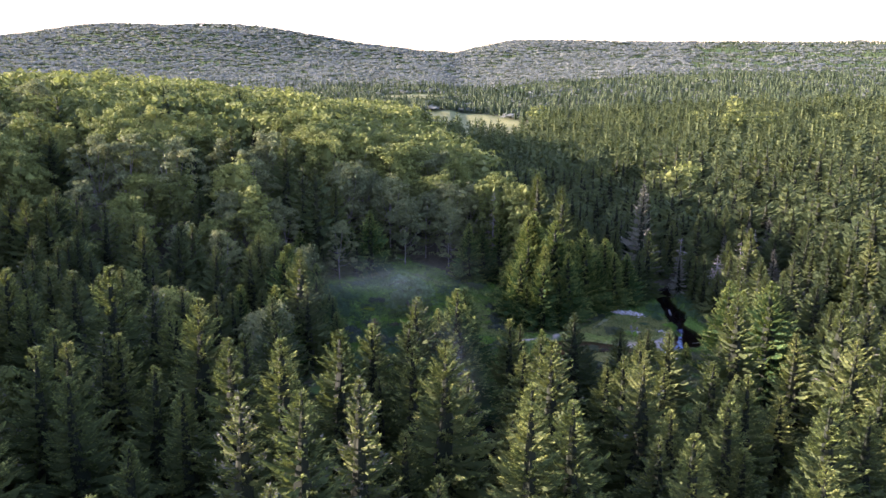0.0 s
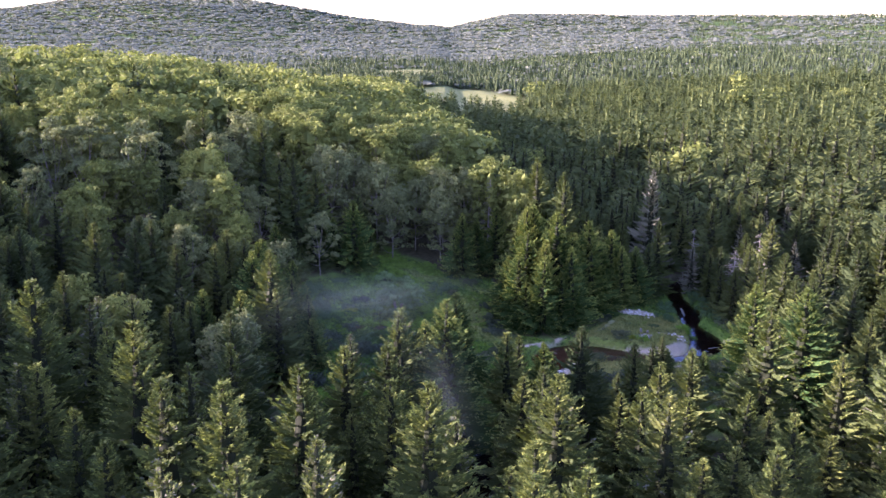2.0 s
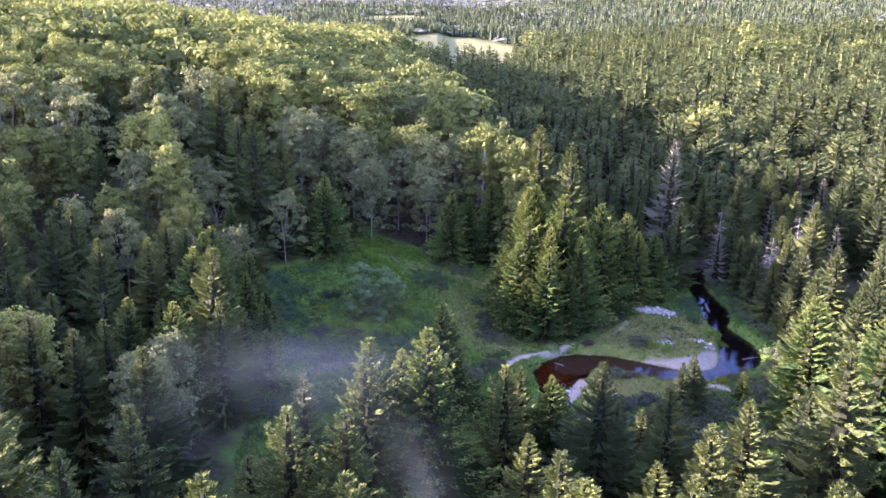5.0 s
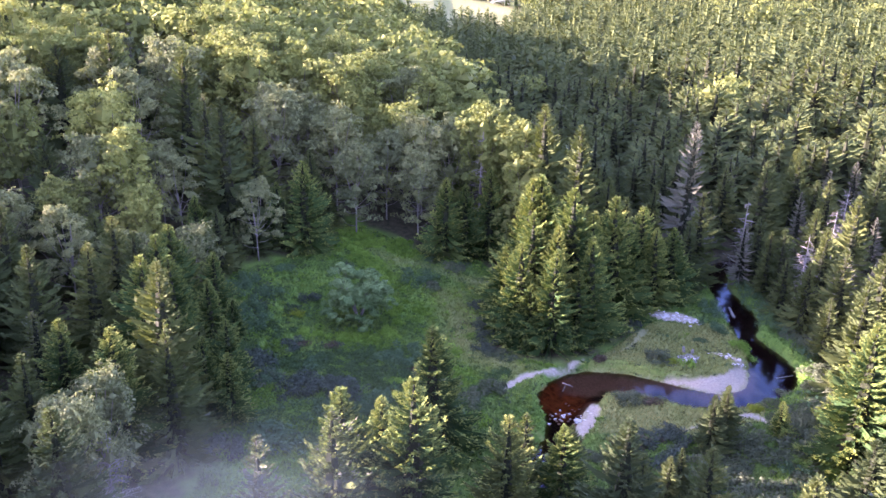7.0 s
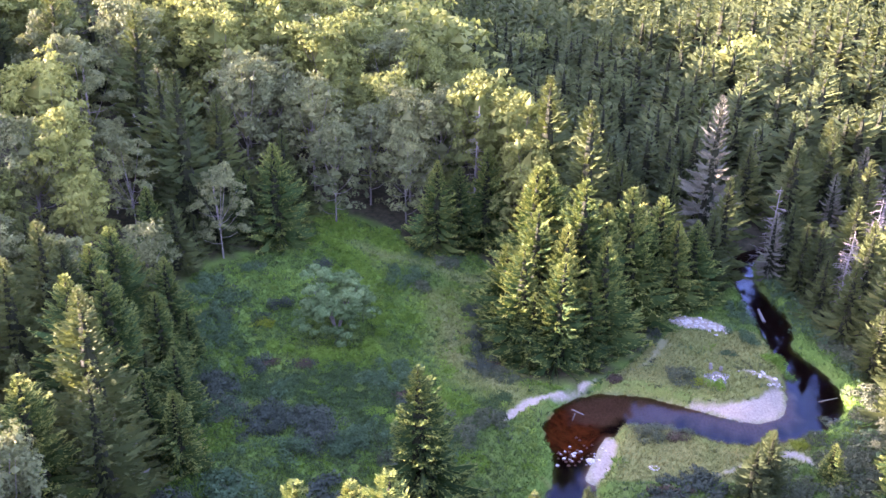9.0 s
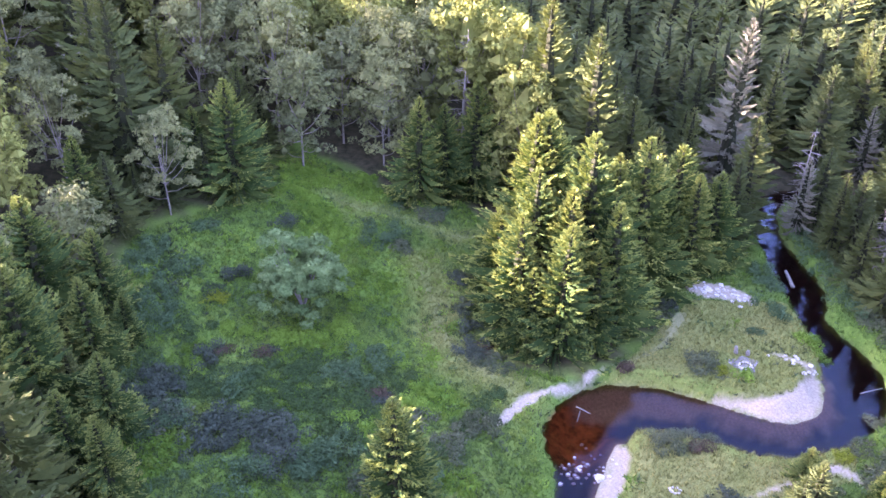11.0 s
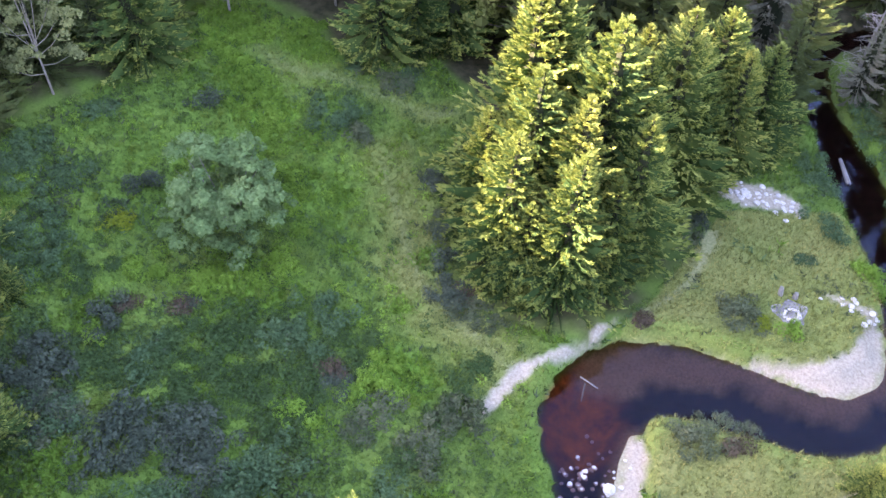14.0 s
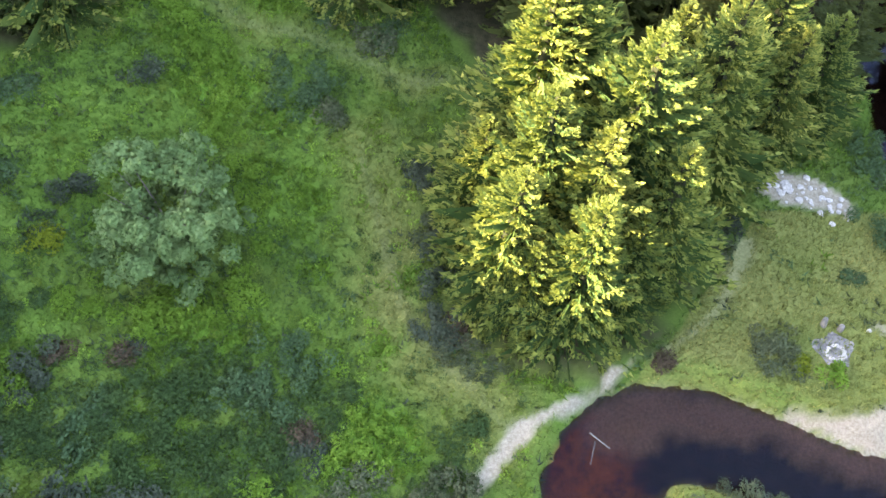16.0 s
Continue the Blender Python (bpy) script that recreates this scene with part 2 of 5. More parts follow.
def ground_height(x, y):
    x, y = np.asarray(x, float), np.asarray(y, float)
    z = 0.85 + 0.12 * wavy(x, y, 3.0) + 0.05 * wavy(x, y, 0.9, 2.0)
    z += 0.045 * np.clip(6 - x, 0, 30) * smooth(y, 70, 100) + 0.10 * np.clip(y - 122, 0, 25) * smooth(14 - x, 0, 10)
    z += np.clip(22 * np.exp(-0.5 * (((x + 105) / 75) ** 2 + ((y - 235) / 100) ** 2)) - 5, 0, 40)
    # Western rise, steepened in the south so that its trees block the sun.
    z += (0.07 + 0.08 * smooth(112 - y, 0, 30)) * np.clip(-26 - x, 0, 110) * smooth(160 - y, 0, 80)
    z += 2.0 * smooth(-y, -90, -50) + 1.5 * wavy(x, y, 40, 1.0) * smooth(np.hypot(x - 10, y - 115), 45, 120)
    z += 0.05 * np.clip(x - 55, 0, 60) + smooth(x, 20, 320) * 0.022 * np.clip(y - 220, 0, 700)
    far = np.hypot(x, y)
    swell = smooth(far, 900, 2200)
    z += 130 * np.exp(-0.5 * (((x + 780) / 520) ** 2 + ((y - 2650) / 620) ** 2))
    z += (74 + 6 * wavy(x, y, 260, 4.0)) * smooth(x, -100, 300) * np.exp(-0.5 * ((y - 3250) / 560) ** 2)
    z += 42 * np.exp(-0.5 * (((x - 1250) / 420) ** 2 + ((y - 1900) / 420) ** 2))
    z += 18 * np.exp(-0.5 * (((x + 2100) / 600) ** 2 + ((y - 2600) / 900) ** 2)) + swell * (7 * wavy(x, y, 170, 7.0) + 4)
    near = (np.abs(x - 30) < 60) & (y > 60) & (y < 175)
    if near.any():
        xn, yn, zn = x[near], y[near], z[near]
        s = off_line(xn, yn, STREAM) + 0.22 * wavy(xn, yn, 0.8, 5.0) + 0.12 * wavy(xn, yn, 0.33, 1.0)
        bank = np.where(s > 0, -0.12 + (zn + 0.12) * smooth(s, -0.05, 0.75), -0.12 - 0.75 * smooth(-s, 0.0, 1.7))
        zn = np.where(s > 6, zn, bank)
        for bar, top in ((BAR, 0.20), (BAR_SOUTH, 0.22)):
            b = off_line(xn, yn, bar) + 0.12 * wavy(xn, yn, 0.7, 3.0)
            beach = top - 0.22 * smooth(b, -0.6, 0.7) - 0.28 * smooth(b, 0.3, 2.2)
            w = smooth(2.2 - b, 0, 1.6)
            low = np.minimum(zn, beach + smooth(s, 0.4, 1.6) * 0.5)
            zn = np.where(s < 0.3, np.maximum(zn, zn + (beach - zn) * w), zn + (low - zn) * smooth(0.9 - b, 0, 0.9))
        zn = zn - 0.10 * smooth(0.35 - off_line(xn, yn, PATH), 0, 0.4)
        z = z.copy()
        z[near] = zn
    return z


def axis_steps(lo, mid_lo, mid_hi, hi, fine, grow):
    """Places along an axis: evenly fine in the middle, ever wider apart outwards."""
    a = list(np.arange(mid_lo, mid_hi + 1e-6, fine))
    step, left = fine, [mid_lo]
    while left[-1] > lo:
        step *= grow
        left.append(max(lo, left[-1] - step))
    step, right = fine, [mid_hi]
    while right[-1] < hi:
        step *= grow
        right.append(min(hi, right[-1] + step))
    return np.array(sorted(set(left[1:] + a + right[1:])))


def mesh_of(name, v, f, mats, smooth_faces=False, index=None, colours=None, soft=None):
    """One mesh from arrays of corners and faces (all faces with as many corners); soft: normals of a leafy surface, one a corner."""
    v, f = np.asarray(v, np.float32).reshape(-1, 3), np.asarray(f, np.int32)
    me = bpy.data.meshes.new(name)
    me.vertices.add(len(v))
    me.vertices.foreach_set("co", v.ravel())
    me.loops.add(f.size)
    me.loops.foreach_set("vertex_index", f.ravel())
    me.polygons.add(len(f))
    me.polygons.foreach_set("loop_start", np.arange(0, f.size, f.shape[1], dtype=np.int32))
    me.polygons.foreach_set("use_smooth", np.full(len(f), smooth_faces))
    for m in mats:
        me.materials.append(m)
    if index is not None:
        me.polygons.foreach_set("material_index", np.asarray(index, np.int32))
    for key, c in (colours or {}).items():
        a = me.color_attributes.new(key, "FLOAT_COLOR", "POINT")
        a.data.foreach_set("color", np.concatenate([c, np.ones((len(c), 1))], 1).astype(np.float32).ravel())
    me.update(calc_edges=True)
    me.validate()
    if soft is not None:
        a = me.attributes.new("custom_normal", "FLOAT_VECTOR", "POINT")
        a.data.foreach_set("vector", np.asarray(soft, np.float32).ravel())
    return me


def cover(x, y):
    """What grows or lies where: (sand, lush, dry) and (dark bed, rusty bed, woods floor), each 0 to 1."""
    x, y = np.asarray(x, float), np.asarray(y, float)
    sand, lush, dry, dark, rust, wood = (np.zeros(x.shape) for _ in range(6))
    near = (np.abs(x - 12) < 60) & (y > 60) & (y < 175)
    xn, yn = x[near], y[near]
    rag = 0.30 * wavy(xn, yn, 0.9, 2.0) + 0.16 * wavy(xn, yn, 0.3, 6.0)
    s = off_line(xn, yn, STREAM)
    sn = np.zeros(xn.shape)
    for line, edge in ((BAR, 0.5), (BAR_SOUTH, 0.4), (PATH, 0.15), (PATH_EAST, 0.3), (GRAVEL, 0.3), (STONY, 0.4)):
        sn = np.maximum(sn, smooth(edge - off_line(xn, yn, line) - rag * 0.6, 0, 0.3))
    for line, much in ((PATH_ON, 0.26), (TRACK, 0.16), (TRACK_BACK, 0.17)):
        sn = np.maximum(sn, much * smooth(0.25 - off_line(xn, yn, line) - rag * 0.4, 0, 0.4))
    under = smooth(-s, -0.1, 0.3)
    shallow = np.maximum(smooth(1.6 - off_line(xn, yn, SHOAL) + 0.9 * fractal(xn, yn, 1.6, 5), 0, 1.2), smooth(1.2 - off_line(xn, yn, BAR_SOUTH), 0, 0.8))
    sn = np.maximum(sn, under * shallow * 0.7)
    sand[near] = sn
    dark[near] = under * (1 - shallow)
    rust[near] = under * smooth(3.6 - np.hypot(xn - 13.8, (yn - 110.8) * 0.9) + rag, 0, 1.6)
    camp = inside(xn, yn, CAMP_GRASS)
    dr = np.where(camp, 0.75, 0.05) + 0.5 * smooth(3.6 - off_line(xn, yn, TRACK), 0, 3.4) + 0.4 * smooth(1.8 - off_line(xn, yn, TRACK_BACK), 0, 1.5) + 0.34 * fractal(xn, yn, 4.0, 3)
    dry[near] = np.clip(dr, 0, 1)
    lu = 0.40 * smooth(6 - xn, 0, 6) * smooth(yn, 98, 108) * (0.6 + 0.6 * fractal(xn, yn, 5.0, 2))
    for cx, cy, r in ((-6, 140.5, 3.2), (-1, 139.6, 2.8), (-3.8, 133, 3.0), (-4.5, 119.6, 3.0), (-1.4, 127.4, 2.4), (4.6, 112.6, 2.6), (1.8, 131, 1.6), (-7.5, 127.5, 2.0), (6.8, 121.5, 1.4), (-0.5, 104.5, 1.8), (5.0, 117.2, 1.6), (-13, 108, 3.4), (-14, 101, 4), (-8, 95, 5), (33, 119, 1.2), (5.5, 113.8, 1.2), (2.2, 122, 1.9), (1.4, 126, 2.0), (-2.6, 118.6, 2.4), (-0.6, 130.6, 1.8), (-5.4, 136.6, 2.6), (0.6, 110, 1.4), (6.2, 105.5, 1.5), (-9, 124.5, 1.6), (-11.8, 116.4, 1.5)):
        lu = np.maximum(lu, smooth(r - np.hypot(xn - cx, yn - cy) + 1.5 * fractal(xn, yn, 2.6, 9), 0, 1.6))
    lush[near] = np.maximum(lu, 0.3 * smooth(0.9 - np.abs(s - 0.7), 0, 0.8) * (1 - np.clip(sn * 2, 0, 1)))
    rim = edge_distance(x, y, CLEARING)
    wood[:] = smooth(-rim + 1.0 * wavy(x, y, 1.7, 3.0) + 0.6 * wavy(x, y, 0.7, 5.0), -0.8, 2.2)
    meadows = np.minimum(np.hypot((x - 14) / 38, (y - 510) / 110), np.hypot((x + 30) / 32, (y - 820) / 90))
    open_far = smooth(1.15 - meadows, 0, 0.3)
    wood = wood * (1 - 0.9 * smooth(np.hypot(x, y), 700, 1100))
    wood = np.clip(wood - open_far, 0, 1)
    dry = np.maximum(dry, open_far)
    return np.stack([sand, lush, dry], -1), np.stack([dark, rust, wood], -1)


def ground_material():
    m, nodes, links, bsdf = material("meadow_ground")
    place = world_place(nodes)
    a, b = nodes.new("ShaderNodeAttribute"), nodes.new("ShaderNodeAttribute")
    a.attribute_name, b.attribute_name = "cover", "bed"
    ar, br = nodes.new("ShaderNodeSeparateColor"), nodes.new("ShaderNodeSeparateColor")
    links.new(a.outputs["Color"], ar.inputs[0])
    links.new(b.outputs["Color"], br.inputs[0])
    n1 = noise_node(nodes, links, 0.5, 5, place)
    n2 = noise_node(nodes, links, 6.0, 5, place, 0.75)
    n3 = noise_node(nodes, links, 1.6, 5, place)
    green = ramp(nodes, links, n1, [(0.3, (0.032, 0.074, 0.015)), (0.55, (0.058, 0.116, 0.020)), (0.75, (0.104, 0.152, 0.034))])
    green = mixed(nodes, links, 0.5, green, ramp(nodes, links, n2, [(0.3, (0.038, 0.080, 0.014)), (0.7, (0.100, 0.165, 0.032))]))
    straw = ramp(nodes, links, n2, [(0.3, (0.10, 0.108, 0.034)), (0.7, (0.26, 0.24, 0.09))])
    fresh = ramp(nodes, links, n2, [(0.3, (0.052, 0.132, 0.016)), (0.7, (0.125, 0.262, 0.036))])
    sand = ramp(nodes, links, n2, [(0.3, (0.165, 0.146, 0.112)), (0.7, (0.335, 0.302, 0.245))])
    c = mixed(nodes, links, math_node(nodes, links, "MULTIPLY", ar.outputs[2], 0.75), green, straw)
    c = mixed(nodes, links, ar.outputs[1], c, fresh)
    litter = ramp(nodes, links, n3, [(0.35, (0.022, 0.024, 0.012)), (0.65, (0.055, 0.05, 0.028))])
    c = mixed(nodes, links, br.outputs[2], c, litter)
    # Deep mud bed near black: the dimming by depth is put into its colour.
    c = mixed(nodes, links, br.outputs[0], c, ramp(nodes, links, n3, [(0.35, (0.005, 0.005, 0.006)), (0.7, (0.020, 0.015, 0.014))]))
    c = mixed(nodes, links, br.outputs[1], c, ramp(nodes, links, n3, [(0.3, (0.06, 0.022, 0.008)), (0.7, (0.30, 0.12, 0.035))]))
    c = mixed(nodes, links, ar.outputs[0], c, sand)
    links.new(c, bsdf.inputs["Base Color"])
    bsdf.inputs["Roughness"].default_value = 0.95
    bsdf.inputs["Specular IOR Level"].default_value = 0.15
    bp = nodes.new("ShaderNodeBump")
    bp.inputs["Strength"].default_value = 0.7
    bp.inputs["Distance"].default_value = 0.08
    links.new(n2, bp.inputs["Height"])
    links.new(bp.outputs[0], bsdf.inputs["Normal"])
    return m


def build_ground():
    gx = axis_steps(-3800, -22, 42, 3800, 0.33, 1.085)
    gy = axis_steps(-1500, 92, 144, 4900, 0.33, 1.06)
    x, y = np.meshgrid(gx, gy, indexing="ij")
    x, y = x.ravel(), y.ravel()
    n, k = len(gy), np.arange(len(gx) * len(gy)).reshape(len(gx), len(gy))
    quads = np.stack([k[:-1, :-1], k[1:, :-1], k[1:, 1:], k[:-1, 1:]], -1).reshape(-1, 4)
    c, d = cover(x, y)
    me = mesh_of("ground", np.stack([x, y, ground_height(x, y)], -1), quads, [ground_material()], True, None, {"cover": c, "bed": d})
    return tagged(new("ground", me), "valley floor of grass, sand and heath rising to wooded hills", "ground", kind="structure")


ground = build_ground()


def water_material():
    m, nodes, links, bsdf = material("brown_stream_water")
    place = world_place(nodes)
    tint = nodes.new("ShaderNodeBsdfTransparent")
    tint.inputs["Color"].default_value = (0.58, 0.42, 0.36, 1)
    shine = nodes.new("ShaderNodeBsdfGlossy")
    shine.inputs["Roughness"].default_value = 0.03
    # Reflections are tinted blue and dimmed, as the mirrored sky is too pale.
    shine.inputs["Color"].default_value = (0.38, 0.50, 0.72, 1)
    fres = nodes.new("ShaderNodeFresnel")
    fres.inputs["IOR"].default_value = 1.31
    bp = nodes.new("ShaderNodeBump")
    bp.inputs["Strength"].default_value = 0.10
    bp.inputs["Distance"].default_value = 0.02
    links.new(noise_node(nodes, links, 2.5, 3, place), bp.inputs["Height"])
    links.new(bp.outputs[0], shine.inputs["Normal"])
    links.new(bp.outputs[0], fres.inputs["Normal"])
    s = nodes.new("ShaderNodeMixShader")
    links.new(fres.outputs[0], s.inputs[0])
    links.new(tint.outputs[0], s.inputs[1])
    links.new(shine.outputs[0], s.inputs[2])
    links.new(s.outputs[0], nodes["Material Output"].inputs["Surface"])
    return m


def build_water():
    g = glide(STREAM, 5)
    way = np.gradient(g[:, :2], axis=0)
    way /= np.linalg.norm(way, axis=1)[:, None]
    side = np.stack([-way[:, 1], way[:, 0]], -1)
    v, f = [], []
    for p, s in zip(g, side):
        for u in (-1, -0.4, 0.4, 1):
            w = (p[2] + 0.7) * u
            v.append((p[0] + s[0] * w, p[1] + s[1] * w, 0.0))
    for i in range(len(g) - 1):
        for j in range(3):
            f.append((i * 4 + j, i * 4 + j + 1, i * 4 + j + 5, i * 4 + j + 4))
    me = mesh_of("stream", v, np.array(f)[:, ::-1], [water_material()], True)
    return tagged(new("water", me), "dark tannin-brown stream winding through the meadow", "stream", kind="structure")


water = build_water()

# ---- growing things ----
def unit(v):
    return v / (np.linalg.norm(v, axis=-1, keepdims=True) + 1e-9)


def tube(points, radii, sides=6):
    """A tapered round stem along points."""
    p = np.array(points, float)
    way = unit(np.gradient(p, axis=0))
    ref = np.where(np.abs(way[:, 2:3]) > 0.9, [[1.0, 0, 0]], [[0, 0, 1.0]])
    a = unit(np.cross(way, ref))
    b = np.cross(way, a)
    ang = np.linspace(0, 2 * np.pi, sides, endpoint=False)
    ring = a[:, None] * np.cos(ang)[None, :, None] + b[:, None] * np.sin(ang)[None, :, None]
    v = (p[:, None] + ring * np.array(radii)[:, None, None]).reshape(-1, 3)
    f = [(i * sides + j, i * sides + (j + 1) % sides, (i + 1) * sides + (j + 1) % sides, (i + 1) * sides + j) for i in range(len(p) - 1) for j in range(sides)]
    return v, np.array(f)


def joined(pieces):
    """Several (corners, faces) or (corners, faces, normals) as one, the last value the piece's number for each face or the normals."""
    v, f, k, n = [], [], [], 0
    for i, piece in enumerate(pieces):
        v.append(piece[0])
        f.append(piece[1] + n)
        k.append(piece[2] if len(piece) > 2 else np.full(len(piece[1]), i))
        n += len(piece[0])
    return np.concatenate(v), np.concatenate(f), np.concatenate(k)


def facing(v, n, own=0.35):
    """Loose triangles (three corners each) turned to the side of their soft normals, which keep a share of the true one."""
    p = v.reshape(-1, 3, 3)
    m = n.reshape(-1, 3, 3)
    true = unit(np.cross(p[:, 1] - p[:, 0], p[:, 2] - p[:, 0]))
    back = (true * m.mean(1)).sum(-1) < 0
    p[back] = p[back][:, ::-1]
    true[back] *= -1
    return p.reshape(-1, 3), unit(m * (1 - own) + true[:, None] * own).reshape(-1, 3)


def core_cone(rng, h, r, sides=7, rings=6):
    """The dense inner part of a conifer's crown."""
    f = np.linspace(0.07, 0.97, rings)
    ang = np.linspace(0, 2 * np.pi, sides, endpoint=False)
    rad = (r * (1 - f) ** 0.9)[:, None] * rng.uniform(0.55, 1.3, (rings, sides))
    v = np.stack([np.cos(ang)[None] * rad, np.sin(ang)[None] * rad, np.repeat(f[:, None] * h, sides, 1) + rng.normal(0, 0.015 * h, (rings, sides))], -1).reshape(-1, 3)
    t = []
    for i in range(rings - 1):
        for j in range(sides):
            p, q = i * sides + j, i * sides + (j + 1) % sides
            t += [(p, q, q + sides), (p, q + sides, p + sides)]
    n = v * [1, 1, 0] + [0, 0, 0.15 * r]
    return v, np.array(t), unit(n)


def needles(rng, h, r, branches, sprays, low=0.05, open_=0.0, size=1.0, ragged=0.30, core=7, per=7, wing_=0.12, fan=0.17, blunt=0.90):
    """The crown of a spruce or fir: uneven tiers of boughs, drooping below and rising above, each a narrow plume of pointed sprays over a folded frond, with gaps between. Gives corners, triangles and soft normals."""
    whorls = max(3, branches // per)
    n = whorls * per
    f = np.repeat(low + (0.985 - low) * np.linspace(0, 1, whorls) ** 0.95, per) + rng.normal(0, 0.30 / whorls, n)
    f = np.clip(f, low, 0.992)
    az = np.tile(np.arange(per) * 2 * np.pi / per, whorls) + np.repeat(np.arange(whorls) * 0.71, per) + rng.normal(0, 0.26, n)
    p1, p2, p3 = rng.uniform(0, 6.28, 3)
    uneven = 1 + 0.15 * np.sin(az + p1) + 0.13 * np.sin(2 * az + 5 * f + p2) + 0.12 * np.sin(11 * f + az + p3)
    reach = r * 1.05 * (1 - f) ** blunt * (1 - ragged + 2 * ragged * rng.random(n)) * uneven + 0.012 * h
    reach *= 1 - open_ * (rng.random(n) < 0.35)
    slope = -0.45 + 1.05 * f**1.25 + rng.normal(0, 0.09, n)
    out = np.stack([np.cos(az), np.sin(az), np.zeros(n)], -1)
    side = np.stack([-np.sin(az), np.cos(az), np.zeros(n)], -1)

    def along(o, rr, sl, zz, s):
        p = o * (rr * s)[:, None]
        p[:, 2] = zz + sl * rr * s + 0.30 * rr * np.clip(s, 0, 1.2) ** 2.4
        return p

    z = f * h
    one = np.ones(n)
    root, mid, tip = along(out, reach, slope, z, 0.08 * one), along(out, reach, slope, z, 0.62 * one), along(out, reach, slope, z, 0.99 * one)
    wing = side * (reach * rng.uniform(0.8, 1.2, n) * wing_ + 0.004 * h)[:, None]
    drop = np.stack([0 * one, 0 * one, -reach * rng.uniform(0.06, 0.14, n)], -1)
    fv = np.stack([root, mid + wing + drop, tip, root, tip, mid - wing + drop], 1).reshape(-1, 3)
    bough = unit(out * 0.75 + [0, 0, 0.6])
    fn = np.stack([bough, unit(bough + side * 0.8), unit(bough + out * 0.3), bough, unit(bough + out * 0.3), unit(bough - side * 0.8)], 1).reshape(-1, 3)
    az, reach, slope, z = (np.repeat(a, sprays) for a in (az, reach, slope, z))
    out, side, bough = np.repeat(out, sprays, 0), np.repeat(side, sprays, 0), np.repeat(bough, sprays, 0)
    m = n * sprays
    s = np.sqrt(rng.uniform(0.05, 1.0, m))
    across = rng.uniform(-1, 1, m)
    wide = fan * np.sin(np.clip(s * 0.82 + 0.12, 0, 1) * np.pi) ** 0.7
    base = along(out, reach, slope, z, s) + side * (across * wide * reach)[:, None]
    base[:, 2] += reach * (0.05 - 0.13 * across**2) * (1 - 0.5 * s)
    base += rng.normal(0, 0.004 * h * size, (m, 3))
    way = out * rng.uniform(0.6, 1.1, (m, 1)) + side * (across * 0.75 + rng.normal(0, 0.25, m))[:, None]
    way[:, 2] = 0.30 * slope + 0.55 * s - 0.10 + rng.normal(0.0, 0.22, m)
    way = unit(way)
    flat = np.cross(way, np.array([[0, 0, 1.0]]))
    flat = unit(flat + rng.normal(0, 0.6, m)[:, None] * np.cross(way, flat))
    length = (0.015 * h * (0.5 + 0.5 * np.sqrt(np.clip(1 - z / h, 0, 1))) + 0.045 * reach) * rng.uniform(0.65, 1.4, m) * size
    half = flat * (length * rng.uniform(0.20, 0.34, m))[:, None]
    base -= way * (0.35 * length)[:, None]
    sv = np.stack([base - half, base + half, base + way * length[:, None]], 1).reshape(-1, 3)
    sn = np.repeat(unit(bough + side * (0.75 * across)[:, None] + out * (0.5 * s - 0.2)[:, None] + rng.normal(0, 0.16, (m, 3))), 3, 0)
    v, nn = np.concatenate([fv, sv]), np.concatenate([fn, sn])
    v, nn = facing(v, nn, 0.30)
    t = np.arange(len(v)).reshape(-1, 3)
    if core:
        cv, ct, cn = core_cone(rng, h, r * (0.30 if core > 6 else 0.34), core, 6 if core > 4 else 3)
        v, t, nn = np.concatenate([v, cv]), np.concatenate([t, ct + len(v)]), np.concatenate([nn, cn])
    return v, t, nn


def lumps(rng, lobes, scale=0.8, fine=True):
    """The dense inside of a broad crown: one uneven lump a lobe. Gives corners, triangles and normals."""
    p = [(1, 0, 0), (-1, 0, 0), (0, 1, 0), (0, -1, 0), (0, 0, 1), (0, 0, -1)]
    t = [(0, 2, 4), (2, 1, 4), (1, 3, 4), (3, 0, 4), (2, 0, 5), (1, 2, 5), (3, 1, 5), (0, 3, 5)]
    p, known, out = [np.array(q, float) for q in p], {}, []

    def half(a, b):
        key = (min(a, b), max(a, b))
        if key not in known:
            q = p[a] + p[b]
            known[key] = len(p)
            p.append(q / np.linalg.norm(q))
        return known[key]

    if fine:
        for a, b, c in t:
            ab, bc, ca = half(a, b), half(b, c), half(c, a)
            out += [(a, ab, ca), (ab, b, bc), (ca, bc, c), (ab, bc, ca)]
        t = out
    p, t = np.array(p), np.array(t)
    v, f, n = [], [], []
    for i, (x, y, z, rx, rz) in enumerate(lobes):
        v.append(p * rng.uniform(0.75, 1.15, (len(p), 1)) * scale * np.array([rx, rx, rz]) + [x, y, z])
        f.append(t + i * len(p))
        n.append(unit(p + rng.normal(0, 0.2, p.shape)))
    return np.concatenate(v), np.concatenate(f), np.concatenate(n)


def clusters(rng, lobes, each, small=0.30, big=0.48, up=-0.35):
    """Smaller clumps over the outside of each lobe of a crown, so that it breaks up into tufts with gaps between."""
    out = []
    for x, y, z, rx, rz in lobes:
        d = unit(rng.normal(0, 1, (each, 3)))
        d[:, 2] = np.where(d[:, 2] < up, -d[:, 2], d[:, 2])
        for a in d:
            q = rng.uniform(small, big)
            e = rng.uniform(0.62, 0.98)
            out.append((x + a[0] * rx * e, y + a[1] * rx * e, z + a[2] * rz * e, rx * q, 0.5 * (rx + rz) * q * rng.uniform(0.6, 0.9)))
    return out


